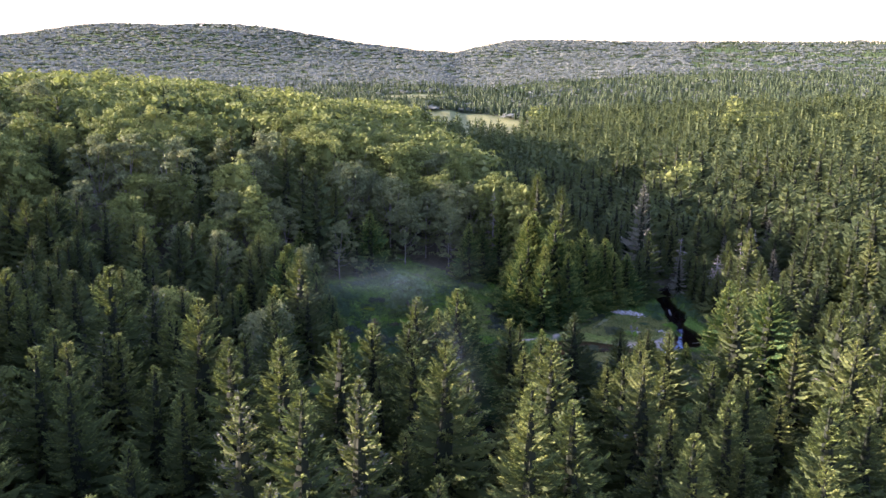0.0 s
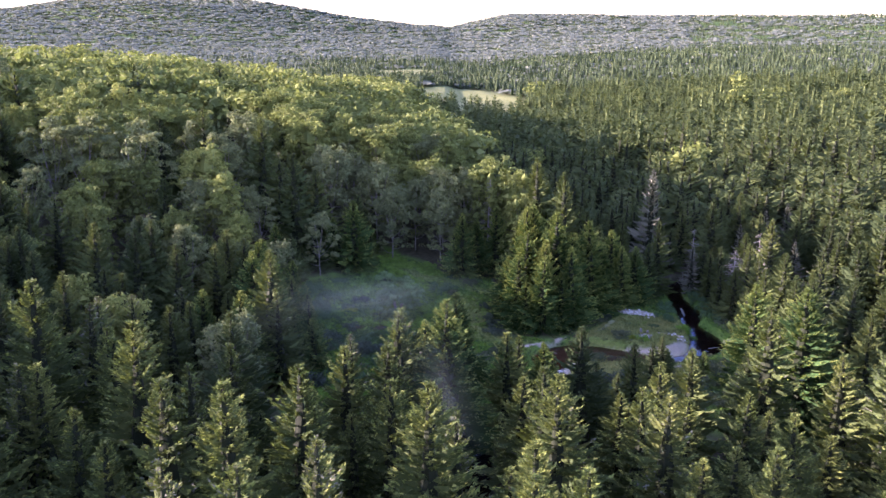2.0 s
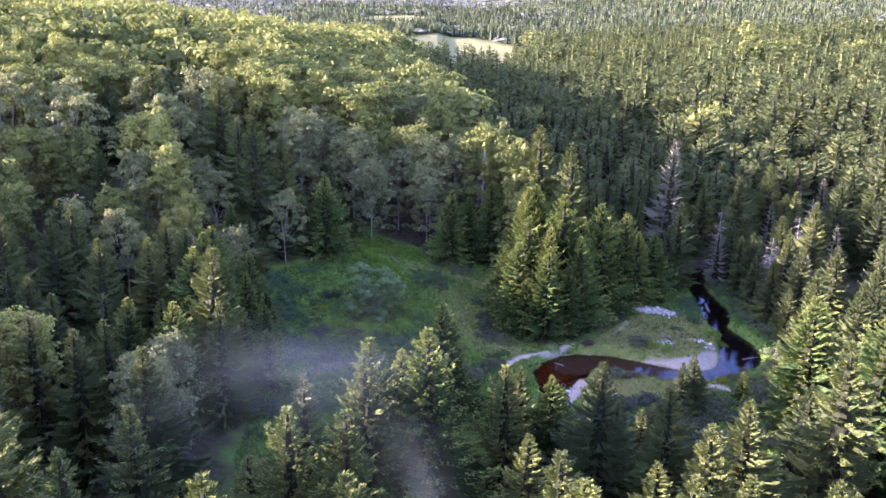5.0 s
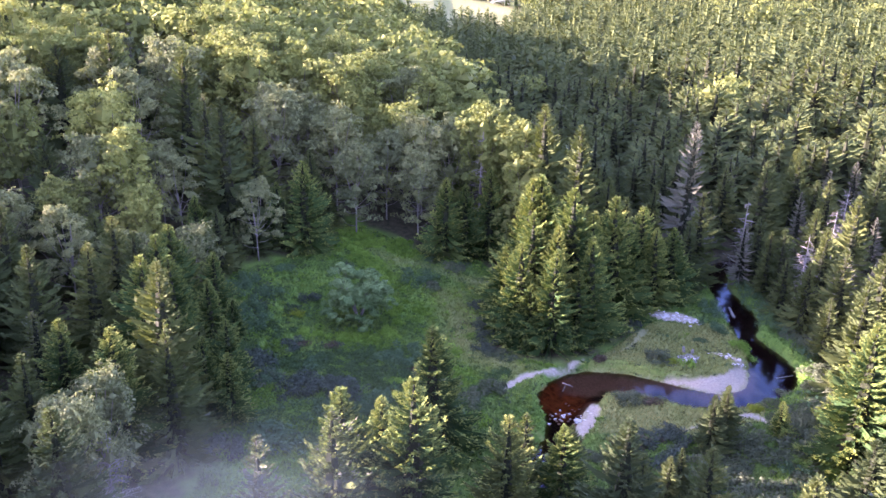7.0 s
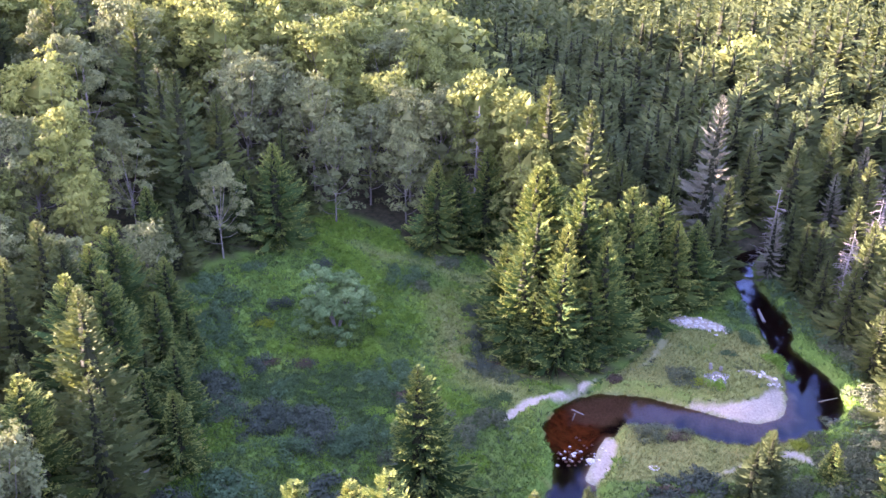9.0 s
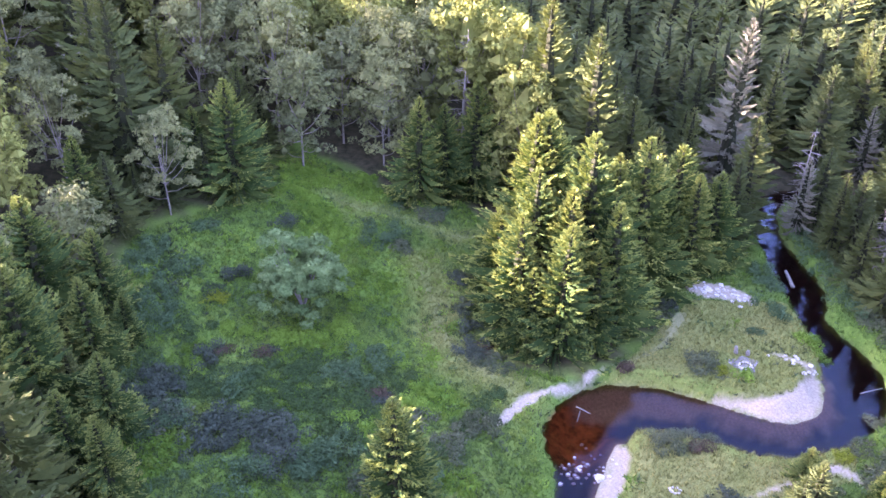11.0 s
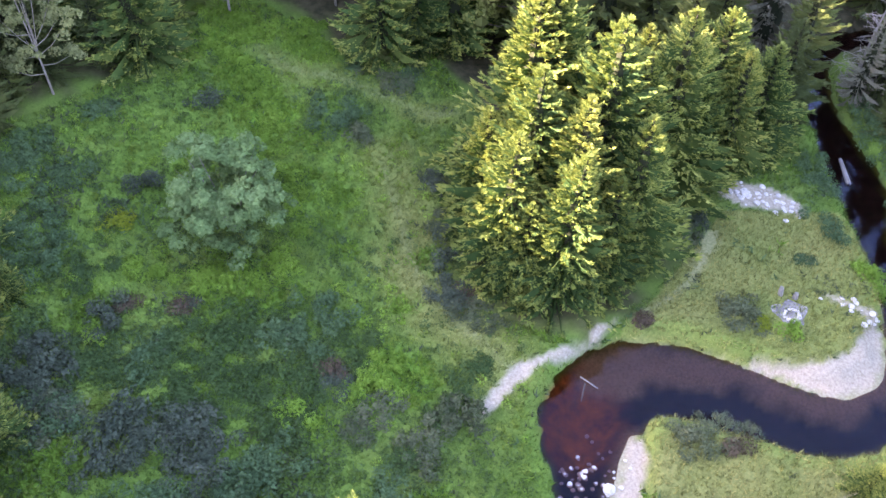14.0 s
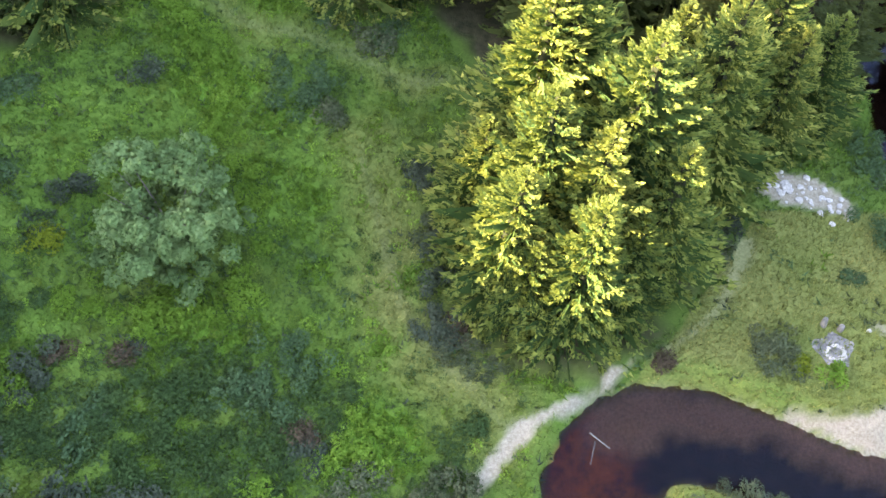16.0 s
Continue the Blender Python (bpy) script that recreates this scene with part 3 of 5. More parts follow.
def leaves(rng, lobes, count, size, hang=0.0, shell=0.55, middle=None, own=0.32):
    """Leaf clusters over the lobes (x, y, z, rx, rz) of a broad crown, denser outside, with gaps. Gives corners, triangles and soft normals."""
    lobes = np.array(lobes, float)
    w = lobes[:, 3] ** 2
    i = rng.choice(len(lobes), count, p=w / w.sum())
    d = unit(rng.normal(0, 1, (count, 3)))
    d[:, 2] = np.where(d[:, 2] < -0.45, -d[:, 2] * 0.6, d[:, 2])
    d = unit(d)
    rad = shell + (1 - shell) * rng.random(count) ** 0.6
    bump = 1 + 0.20 * np.sin(d[:, 0] * 7 + i) * np.sin(d[:, 1] * 6 + 2 * i) + 0.1 * np.sin(d[:, 2] * 13 + i)
    p = lobes[i, :3] + d * (rad * bump)[:, None] * np.stack([lobes[i, 3], lobes[i, 3], lobes[i, 4]], -1)
    face = unit(d + [0, 0, 0.25] + rng.normal(0, 0.55, (count, 3)))
    way = unit(np.cross(face, rng.normal(0, 1, (count, 3))) + [0, 0, -hang])
    side = unit(np.cross(way, face))
    length = size * rng.uniform(0.55, 1.35, count)
    half = side * (length * rng.uniform(0.3, 0.5, count))[:, None]
    back = p - way * length[:, None] * 0.45
    v = np.stack([back - half, back + half * rng.uniform(0.3, 1.2, (count, 1)), p + way * length[:, None] * 0.55], 1).reshape(-1, 3)
    n = d + [0, 0, 0.15]
    if middle is not None:
        n = n + 0.6 * unit(p - np.asarray(middle))
    n = unit(n + rng.normal(0, 0.15, n.shape))
    v, n = facing(v, np.repeat(n, 3, 0), own)
    return v, np.arange(len(v)).reshape(-1, 3), n


def part(name, v, f, mats, parent, label="", smooth_faces=False, index=None, soft=None):
    ob = new(name, mesh_of(name, v, f, mats, smooth_faces, index, None, soft))
    ob.parent = parent
    return tagged(ob, label)


def core_faces(core):
    """How many triangles the inner part of a conifer's crown has."""
    return 2 * core * (5 if core > 4 else 2)


def spruce_kind(seed, h, r, branches, sprays, mat=None, grey=0.0, open_=0.0, low=0.05, size=1.0, wing_=0.10, per=7, tips=0.0, fan=0.17, label="dark green spruce tree with drooping branches in the woods", name="spruce_tree", group="conifers"):
    """A conifer: an Empty at its foot, a tapered trunk and the crown; part of the crown may be grey with lichen."""
    rng = np.random.default_rng(seed)
    tree = tagged(new(name), label, "tree", group)
    tree.empty_display_size = 0.5
    lean = rng.normal(0, 0.012, 2) * h
    tv, tf = tube([(0, 0, -0.6), (0, 0, 0.3), (lean[0] * 0.5, lean[1] * 0.5, h * 0.5), (lean[0], lean[1], h)], [0.016 * h, 0.011 * h, 0.006 * h, 0.0015 * h], 7)
    part("trunk", tv, tf, [BARK], tree, smooth_faces=True)
    v, f, soft = needles(rng, h, r, branches, sprays, low, open_, size, per=per, wing_=wing_, fan=fan)
    v[:, 0] += lean[0] * np.clip(v[:, 2] / h, 0, 1)
    v[:, 1] += lean[1] * np.clip(v[:, 2] / h, 0, 1)
    k = np.zeros(len(f), int)
    if grey:
        c = v[f].mean(1)
        k = ((rng.random(len(f)) * 0.7 + 0.3 * (np.sin(c[:, 2] * 2.1 + np.arctan2(c[:, 1], c[:, 0]) * 2) * 0.5 + 0.5)) < grey).astype(int)
        k[: 2 * (branches // per) * per] = 0
    if tips:
        c = v[f].mean(1)
        out = np.hypot(c[:, 0] - lean[0] * c[:, 2] / h, c[:, 1] - lean[1] * c[:, 2] / h) / (r * np.clip(1 - c[:, 2] / h, 0.02, 1) ** 0.98)
        young = (rng.random(len(f)) < tips * np.clip((out - 0.45) * 2.2, 0, 1)) & (np.arange(len(f)) >= 2 * (branches // per) * per)
        k = np.where(young & (k == 0), 2, k)
    # the core takes the near-black that stands for the crown's inner shade
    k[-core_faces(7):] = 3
    part("crown", v, f, [mat or SPRUCE, GREY_NEEDLES, TIPS, CROWN_SHADE], tree, index=k, soft=soft)
    return tree


def broadleaf_kind(seed, h, r, count, size, mat=None, bark=None, bare=0.16, label="round-crowned green maple in the hillside woods", name="maple_tree", hang=0.1, lobes=9, inner=0.68):
    """A broad-leaved tree: trunk, forking limbs and a crown of many leaf clusters on uneven lobes."""
    rng = np.random.default_rng(seed)
    tree = tagged(new(name), label, "tree", "broad-leaved trees")
    tree.empty_display_size = 0.5
    bend = rng.normal(0, 0.02 * h, 2)
    top = np.array([bend[0], bend[1], h * 0.62])
    stems = [tube([(0, 0, -0.6), (bend[0] * 0.2, bend[1] * 0.2, h * 0.25), tuple(top), (bend[0] * 1.4, bend[1] * 1.4, h * 0.86)], [0.009 * h, 0.0065 * h, 0.004 * h, 0.0015 * h], 7)]
    dome = [(bend[0], bend[1], h * 0.70, r * 0.66, h * 0.24), (0, 0, h * (0.46 + 0.3 * bare), r * 0.62, h * (0.26 - 0.3 * bare))]
    lob = []
    for i in range(lobes):
        a = i * 2.399 + rng.normal(0, 0.3)
        q = (i + rng.random()) / lobes
        d = r * rng.uniform(0.50, 0.80) * math.sin(math.pi * (0.26 + 0.60 * q)) ** 0.7
        z = h * (bare + 0.10 + (0.80 - bare) * q)
        lob.append((np.cos(a) * d, np.sin(a) * d, z, r * rng.uniform(0.24, 0.42), h * rng.uniform(0.07, 0.125)))
        foot = np.array([0, 0, min(z - 0.06 * h, h * rng.uniform(0.26, 0.55))])
        end = np.array(lob[-1][:3])
        knee = foot + (end - foot) * 0.5 + [0, 0, -0.02 * h]
        stems.append(tube([foot, knee, end, end + (end - foot) * 0.12], [0.0036 * h, 0.0028 * h, 0.0016 * h, 0.0008 * h], 5))
    v, f, _ = joined(stems)
    part("trunk", v, f, [bark or BARK], tree, smooth_faces=True)
    middle = (0, 0, h * 0.42)
    tufty = clusters(rng, lob, 6) + (clusters(rng, dome, 30, 0.20, 0.34) if inner else clusters(rng, dome[:1], 12, 0.2, 0.34))
    pieces = [leaves(rng, tufty, count, size, hang, 0.62, middle)]
    if inner:
        pieces.append(lumps(rng, dome + lob, inner, False))
    v, f, soft = joined(pieces)
    part("crown", v, f, [mat or MAPLE], tree, soft=soft)
    return tree


def shrub_kind(seed, r, h, count, size, mat, label, name="shrub", group="meadow shrubs", bark=None, kind_word="shrub", many=0):
    rng = np.random.default_rng(seed)
    ob = tagged(new(name), label, kind_word, group)
    ob.empty_display_size = 0.3
    if many:
        lob = [(0, 0, h * 0.4, r * 0.55, h * 0.34)]
        for i in range(many):
            a, d = i * 2.399, r * rng.uniform(0.35, 0.82)
            lob.append((np.cos(a) * d, np.sin(a) * d, h * rng.uniform(0.14, 0.86 - 0.35 * d / r), r * rng.uniform(0.20, 0.36), h * rng.uniform(0.10, 0.19)))
    else:
        lob = [(0, 0, h * 0.30, r * 0.80, h * 0.62)] + [(np.cos(a) * r * 0.55, np.sin(a) * r * 0.55, h * rng.uniform(0.2, 0.4), r * rng.uniform(0.35, 0.55), h * rng.uniform(0.35, 0.55)) for a in rng.uniform(0, 6.3, 6)]
    stems = [tube([(0, 0, -0.2), (np.cos(a) * r * 0.25, np.sin(a) * r * 0.25, h * 0.4), (np.cos(a) * r * 0.6, np.sin(a) * r * 0.6, h * 0.75)], [0.012 * h + 0.01, 0.008 * h, 0.004], 5) for a in rng.uniform(0, 6.3, 6)]
    v, f, _ = joined(stems)
    part("stem", v, f, [bark or BARK], ob, smooth_faces=True)
    tufty = clusters(rng, lob, 5 if many else 6, 0.26, 0.5)
    v, f, soft = leaves(rng, tufty, count, size, 0, 0.6, (0, 0, 0))
    v[:, 2] = np.maximum(v[:, 2], 0.02)
    part("foliage", v, f, [mat], ob, soft=soft)
    return ob


def bare_kind(seed, h, r, branches, label, name="dead_tree", twigs=5):
    """A dead grey tree: trunk and bare twigs."""
    rng = np.random.default_rng(seed)
    tree = tagged(new(name), label, "dead tree")
    v, f = tube([(0, 0, -0.5), (0, 0, h * 0.5), (0.02 * h, 0, h)], [0.011 * h, 0.008 * h, 0.002 * h], 6)
    part("trunk", v, f, [DEADWOOD], tree, smooth_faces=True)
    stems = []
    for i in range(branches):
        q = rng.uniform(0.12, 0.97)
        a, reach = i * 2.399, r * (1 - q) ** 0.7 * rng.uniform(0.5, 1.1) + 0.25
        o = np.array([np.cos(a), np.sin(a), 0])
        foot, end = np.array([0.02 * h * q, 0, q * h]), np.array([0, 0, q * h + reach * rng.uniform(-0.3, 0.25)]) + o * reach
        stems.append(tube([foot, (foot + end) / 2 + [0, 0, 0.05 * reach], end], [0.035, 0.025, 0.008], 3))
        for j in range(twigs):
            s = rng.uniform(0.3, 0.95)
            p = foot + (end - foot) * s
            stems.append(tube([p, p + rng.normal(0, 0.28, 3) * reach * 0.7 + [0, 0, -0.05]], [0.014, 0.005], 3))
    v, f, _ = joined(stems)
    tagged(part("bare_twig", v, f, [DEADWOOD], tree), kind="stuff")
    return tree


def scattered(v, f, n, places, heights, spins, widths):
    """Copies of one shape (1 high) as arrays: for the joined far woods."""
    c, s = np.cos(spins)[:, None], np.sin(spins)[:, None]
    x = (v[None, :, 0] * c - v[None, :, 1] * s) * widths[:, None] + places[:, 0:1]
    y = (v[None, :, 0] * s + v[None, :, 1] * c) * widths[:, None] + places[:, 1:2]
    z = v[None, :, 2] * heights[:, None] + places[:, 2:3]
    soft = np.stack([n[None, :, 0] * c - n[None, :, 1] * s, n[None, :, 0] * s + n[None, :, 1] * c, np.repeat(n[None, :, 2], len(places), 0)], -1)
    faces = f[None] + (np.arange(len(places)) * len(v))[:, None, None]
    return np.stack([x, y, z], -1).reshape(-1, 3), faces.reshape(-1, f.shape[1]), soft.reshape(-1, 3)


def spread(rng, x0, x1, y0, y1, gap, jitter=0.42):
    """Places on an uneven lattice, about gap apart."""
    nx, ny = int((x1 - x0) / gap), int((y1 - y0) / gap)
    i, j = np.meshgrid(np.arange(nx), np.arange(ny), indexing="ij")
    x = x0 + (i.ravel() + 0.5 + 0.5 * (j.ravel() % 2) + rng.uniform(-jitter, jitter, nx * ny)) * gap
    y = y0 + (j.ravel() + 0.5 + rng.uniform(-jitter, jitter, nx * ny)) * gap
    return x, y

# ---- the woods ----
EMPTY = Matrix.Diagonal((1, 1, 1, 1))


def spot(x, y):
    return float(ground_height(np.array([x]), np.array([y]))[0])


def stand(kind, x, y, height, own, spin, wide=1.0):
    """The pose of a tree of its kind's own height, grown to another height."""
    s = height / own
    return Matrix.Translation((x, y, spot(x, y) - 0.1)) @ Matrix.Rotation(spin, 4, "Z") @ Matrix.Diagonal((s * wide, s * wide, s, 1))


def sun_cap(x, y):
    """How tall a tree of the western woods stands: lower where the low sun reaches over it into the valley."""
    across = y - 0.07 * (14 - x)
    over = float(np.interp(across, [60, 78, 84, 95, 97, 101, 103, 112, 114.5, 118, 121, 126.5, 128, 132, 136], [8.0, 8.0, 5.6, 4.6, 3.4, 3.4, 6.8, 7.2, 6.0, 4.6, 5.2, 7.0, 11.5, 15.0, 20.0]))
    return max(4.5, over + (14 - x) * 0.2217 - spot(x, y))


used_kinds = set()


def plant(kind, own, x, y, height, spin=None, wide=1.0):
    """Stands a kind of tree at a place: the first one itself, then copies."""
    m = stand(kind, x, y, height, own, random.uniform(0, 6.28) if spin is None else spin, wide)
    if kind not in used_kinds:
        used_kinds.add(kind)
        kind.matrix_basis = m
        return kind
    made = copy_thing(kind, EMPTY)
    made.matrix_basis = m
    return made


# the tall close clump of spruces beside the stream path
hero = [spruce_kind(11 + i, 15, r, 32 * 9, 56, SPRUCE_FRESH, size=0.9, per=9, wing_=0.05, tips=0.85, low=0.03, label="tall sunlit spruce in the clump beside the stream path", group="spruce clump") for i, r in enumerate((4.6, 5.1, 4.8))]
CLUMP = [(12.6, 126.6, 15.6, 0), (14.2, 127.4, 15.8, 2), (16.5, 123.4, 15.6, 1), (14.0, 118.3, 11.0, 2), (11.2, 120.4, 11.0, 0), (12.6, 122.8, 13.2, 1), (14.6, 121.2, 12.4, 0), (18.2, 120.8, 11.5, 0), (18.9, 124.4, 12.5, 2), (12.0, 119.0, 7.4, 1), (16.6, 119.3, 8.6, 0),
         (10.4, 124.0, 9.5, 2), (21.6, 127.2, 13.6, 1), (19.6, 129.0, 11.5, 0), (23.6, 128.6, 10.5, 2), (26.6, 129.3, 9.6, 0), (28.6, 130.4, 9.2, 1), (25.0, 131.0, 11.6, 2), (11.6, 117.2, 3.0, 2)]
for x, y, top, k in CLUMP:
    plant(hero[k], 15, x, y, top - spot(x, y))

conifers = [spruce_kind(31, 15, 4.2, 217, 20, size=1.3, wing_=0.06), spruce_kind(32, 15, 4.4, 217, 20, size=1.3, wing_=0.06, mat=FIR, label="dense young fir tree, mid green, in the woods", name="fir_tree"),
            spruce_kind(33, 15, 4.3, 210, 20, None, 0.12, 0.2, size=1.3, wing_=0.06, label="spruce tree with grey lichen on its twigs"), spruce_kind(34, 15, 3.7, 210, 19, None, 0.0, 0.1, size=1.3, wing_=0.06, label="slim dark green spruce tree in the woods"),
            spruce_kind(35, 15, 4.2, 182, 20, None, 0.30, 0.45, size=1.2, wing_=0.05, label="thinning spruce tree with grey dead twigs")]
fine = [spruce_kind(41, 15, 4.3, 29 * 7, 46, size=0.95, wing_=0.05, tips=0.4, label="sunlit spruce tree in the near woods"), spruce_kind(42, 15, 4.4, 28 * 7, 44, None, 0.16, 0.25, size=0.95, wing_=0.05, tips=0.4, label="sunlit spruce tree with grey lichen on its twigs"), spruce_kind(43, 15, 4.0, 26 * 7, 42, None, 0.30, 0.4, size=0.95, wing_=0.04, tips=0.3, label="thinning sunlit spruce tree with grey dead twigs")]
# single conifers that stand out: x, y, height of the top above the water, kind
FRONT = [(-12.8, 50.4, 18.2, 4), (-8.6, 48.2, 19.1, 2), (-5.6, 52.9, 18.2, 4), (1.8, 63.2, 14.8, 4), (8.4, 69.1, 15.6, 2), (9.6, 67.0, 14.1, 4), (16.0, 65.3, 15.1, 2), (42.6, 120.5, 10.6, 2),
         (42.4, 103.7, 12.0, 2), (37.4, 103.6, 10.4, 5), (34.8, 88.0, 15.5, 6), (29.6, 83.0, 15.5, 2), (33.6, 97.6, 13.4, 7), (-29.6, 74.5, 20.5, 0), (-20.3, 68.6, 19.1, 3), (-14.9, 73.8, 15.6, 2), (-2.6, 85.7, 14.5, 5), (3.0, 100.5, 11.6, 7), (1.6, 85.3, 15.5, 6), (-19.9, 97.7, 12.6, 1),
         (-24.6, 100.6, 12.6, 0), (24.0, 100.4, 6.0, 1), (25.3, 101.2, 6.4, 1), (20.2, 95.4, 4.6, 1), (7.2, 88.3, 11.4, 0), (8.4, 90.4, 10.2, 2), (10.9, 90.2, 9.8, 7), (12.6, 96.4, 5.8, 1), (18.8, 93.2, 5.4, 1), (-6.4, 75.0, 15.0, 3), (-2.7, 82.6, 15.2, 2), (-0.2, 88.8, 12.5, 7)]
# The last three are added, and western tops raised, to block low sun.
EDGE = [(-14.4, 108.6, 8.4, 0), (-13.4, 104.0, 7.6, 3), (-17.4, 115.0, 9.4, 0), (-18.2, 120.4, 10.0, 3), (-22.1, 129.5, 12.8, 3), (-11.8, 137.2, 14.6, 1), (-15.0, 138.0, 12.0, 0), (-16.1, 117.7, 6.4, 1), (-15.6, 105.2, 8.5, 0), (4.2, 139.6, 12.2, 0), (6.6, 141.2, 11.0, 1), (9.6, 142.6, 12.6, 3), (15.8, 143.2, 20.0, 0), (19.6, 138.4, 18.5, 3),
        (22.9, 138.5, 12.7, 0), (24.2, 133.8, 11.6, 3), (31.4, 133.5, 9.0, 1), (-21.0, 113.0, 14.2, 0), (-18.8, 109.5, 13.6, 3), (-21.5, 118.6, 14.4, 1), (41.0, 131.0, 9.0, 1), (43.5, 127.0, 10.5, 0), (38.6, 99.8, 13.5, 0), (39.8, 116.4, 7.2, 2), (40.4, 122.8, 8.2, 0), (39.7, 126.6, 7.4, 2), (39.9, 132.0, 8.4, 3), (40.2, 136.4, 8.8, 1), (40.9, 113.2, 9.0, 3), (-22.5, 111.6, 15.0, 1), (-25.0, 114.2, 15.4, 0), (-20.4, 107.2, 14.6, 3)]
taken = [(x, y) for x, y, _, _ in CLUMP]
for x, y, top, k in FRONT + EDGE:
    top = min(top, spot(x, y) + sun_cap(x, y)) if x < -15 and y > 100 else top
    plant(hero[k % 3] if k < 4 and y > 96 and x < 21 and 6 < top < 15 else (conifers + hero)[k] if y > 92 or k in (5, 6, 7) else fine[(0, 0, 1, 0, 2)[k]], 15, x, y, top - spot(x, y))
    taken.append((x, y))
pale = spruce_kind(36, 15, 3.2, 189, 40, GREY_NEEDLES, 0.0, 0.45, size=0.7, wing_=0.02, label="tall pale dying spruce grey with lichen", name="dying_spruce", group="")
plant(pale, 15, 33.4, 142.5, 17.5)
taken.append((33.4, 142.5))
for x, y, top in ((38.4, 135.8, 7.2), (55.5, 153.5, 9.0), (60.1, 155.5, 9.5), (54.3, 137.5, 7.4), (49.1, 146.4, 8.0), (43.2, 129.2, 7.0), (46.4, 121.4, 8.2)):
    plant(pale, 15, x, y, top, wide=1.1)
    taken.append((x, y))

maples = [broadleaf_kind(51, 15, 4.9, 6800, 0.34, bare=0.06, lobes=18, inner=0.5), broadleaf_kind(52, 15, 4.3, 6200, 0.33, bare=0.08, lobes=15, inner=0.5), broadleaf_kind(53, 15, 5.3, 7200, 0.34, bare=0.05, lobes=20, inner=0.5)]
aspens = [broadleaf_kind(54, 15, 4.7, 7000, 0.29, ASPEN, PALE_BARK, 0.03, "pale grey-green poplar with bare lower limbs", "poplar_tree", 0.3, 18, 0.36), broadleaf_kind(55, 15, 4.7, 7600, 0.29, ASPEN, PALE_BARK, 0.12, "half-bare poplar with pale twisting limbs", "poplar_tree", 0.3, 13, 0)]
BROAD = [(-16.4, 132.6, 14.0, 4), (-6.4, 141.8, 16.5, 3), (-3.0, 147.0, 17.0, 3), (1.0, 144.0, 15.0, 3), (-24.8, 134.0, 16.5, 4), (-36.0, 191.0, 25.7, 0), (-24.0, 116.5, 14.0, 3), (-20.5, 122.5, 14.4, 3), (-28.0, 138.0, 17.0, 4), (-1.0, 152.0, 20.0, 0), (5.0, 150.0, 18.0, 3), (14.0, 141.0, 15.5, 1)]
for x, y, top, k in BROAD:
    top = min(top, spot(x, y) + sun_cap(x, y)) if x < -15 else top
    plant((maples + aspens)[k], 15, x, y, top - spot(x, y))
    taken.append((x, y))

# the rest of the near woods, tree by tree
rng = np.random.default_rng(5)
nx, ny = spread(rng, -150, 95, 37, 200, 4.9)
clear = inside(nx, ny, CLEARING)
# On the left the woods run on unseen, added to shade the valley.
keep = ~clear & (nx - 3 < 8 + 0.56 * ny) & (nx - 3 > -65 - 0.56 * ny) & (off_line(nx, ny, STREAM) > 1.6)
for x, y in taken:
    keep &= np.hypot(nx - x, ny - y) > 2.9
nx, ny = nx[keep], ny[keep]
hill = ((nx < 14) & (ny > 146)) | ((nx < -24) & (ny > 118))
near_c, near_b = [], []
far_c, far_b = [], []
for x, y, b, u, w in zip(nx, ny, hill, rng.random(len(nx)), rng.random(len(nx))):
    if b and x > -70 and (u * 37) % 1 < 0.42:
        continue
    if y < 95 and (u * 53) % 1 < 0.30:
        continue
    shown = x - 3 > -8 - 0.56 * y
    leafy_one = u < (0.80 if b else 0.10 if x < -18 else 0.0)
    if leafy_one:
        (near_b if y < 180 and shown else far_b).append((x, y, min(12.5 + 6 * w if b else 10 + 3 * w, sun_cap(x, y)), w))
    else:
        tall = (8.5 + 8 * w) if y < 90 else (8.5 + 5 * w) if x > 20 else (9 + 6 * w)
        if x < -18:
            tall = min((14.0 if y < 90 else 11.5) + 6.5 * w, sun_cap(x, y) - 1.2 * w)
        if -14 < x < 40 and y > 74 and not b:
            tall *= 0.8
        (near_c if y < 160 and x < 62 and shown else far_c).append((x, y, tall, w))
random.seed(3)
near_c.sort(key=lambda p: abs(p[1] - 100) + abs(p[0] - 12))
for x, y, tall, w in near_c[:300]:
    k = (0, 0, 1, 2, 3, 3, 4, 1)[int(w * 997) % 8]
    plant(conifers[k] if y > 80 else fine[(0, 0, 1, 0, 2)[k]], 15, x, y, tall, wide=1.0 if tall > 10 else 1.15)
for x, y, tall, w in near_b:
    k = (0, 1, 2, 0, 1, 3, 2, 4)[int(w * 997) % 8]
    if x > -30 and y < 150:
        k = 3 if w < 0.5 else 1
    plant((maples + aspens)[k], 15, x, y, tall)
far_c += near_c[300:]

# the joined woods beyond
mid_spruce = [needles(np.random.default_rng(70 + i), 1.0, 0.25, 104, 5, 0.10, 0.10, 1.9, core=5, per=8, wing_=0.17, fan=0.28, blunt=0.62) for i in range(6)]
low_spruce = [needles(np.random.default_rng(175 + i), 1.0, 0.26, 63, 1, 0.15, 0.10, 2.8, core=4, per=7, wing_=0.22, fan=0.26, blunt=0.62) for i in range(6)]
far_spruce = [needles(np.random.default_rng(80 + i), 1.0, 0.30, 12, 0, 0.15, 0.1, 7.0, core=3, per=4, wing_=0.38, blunt=0.7) for i in range(4)]
far_spruce = [(v, f, unit(n + [0, 0, 0.2])) for v, f, n in far_spruce]
mid_round = []
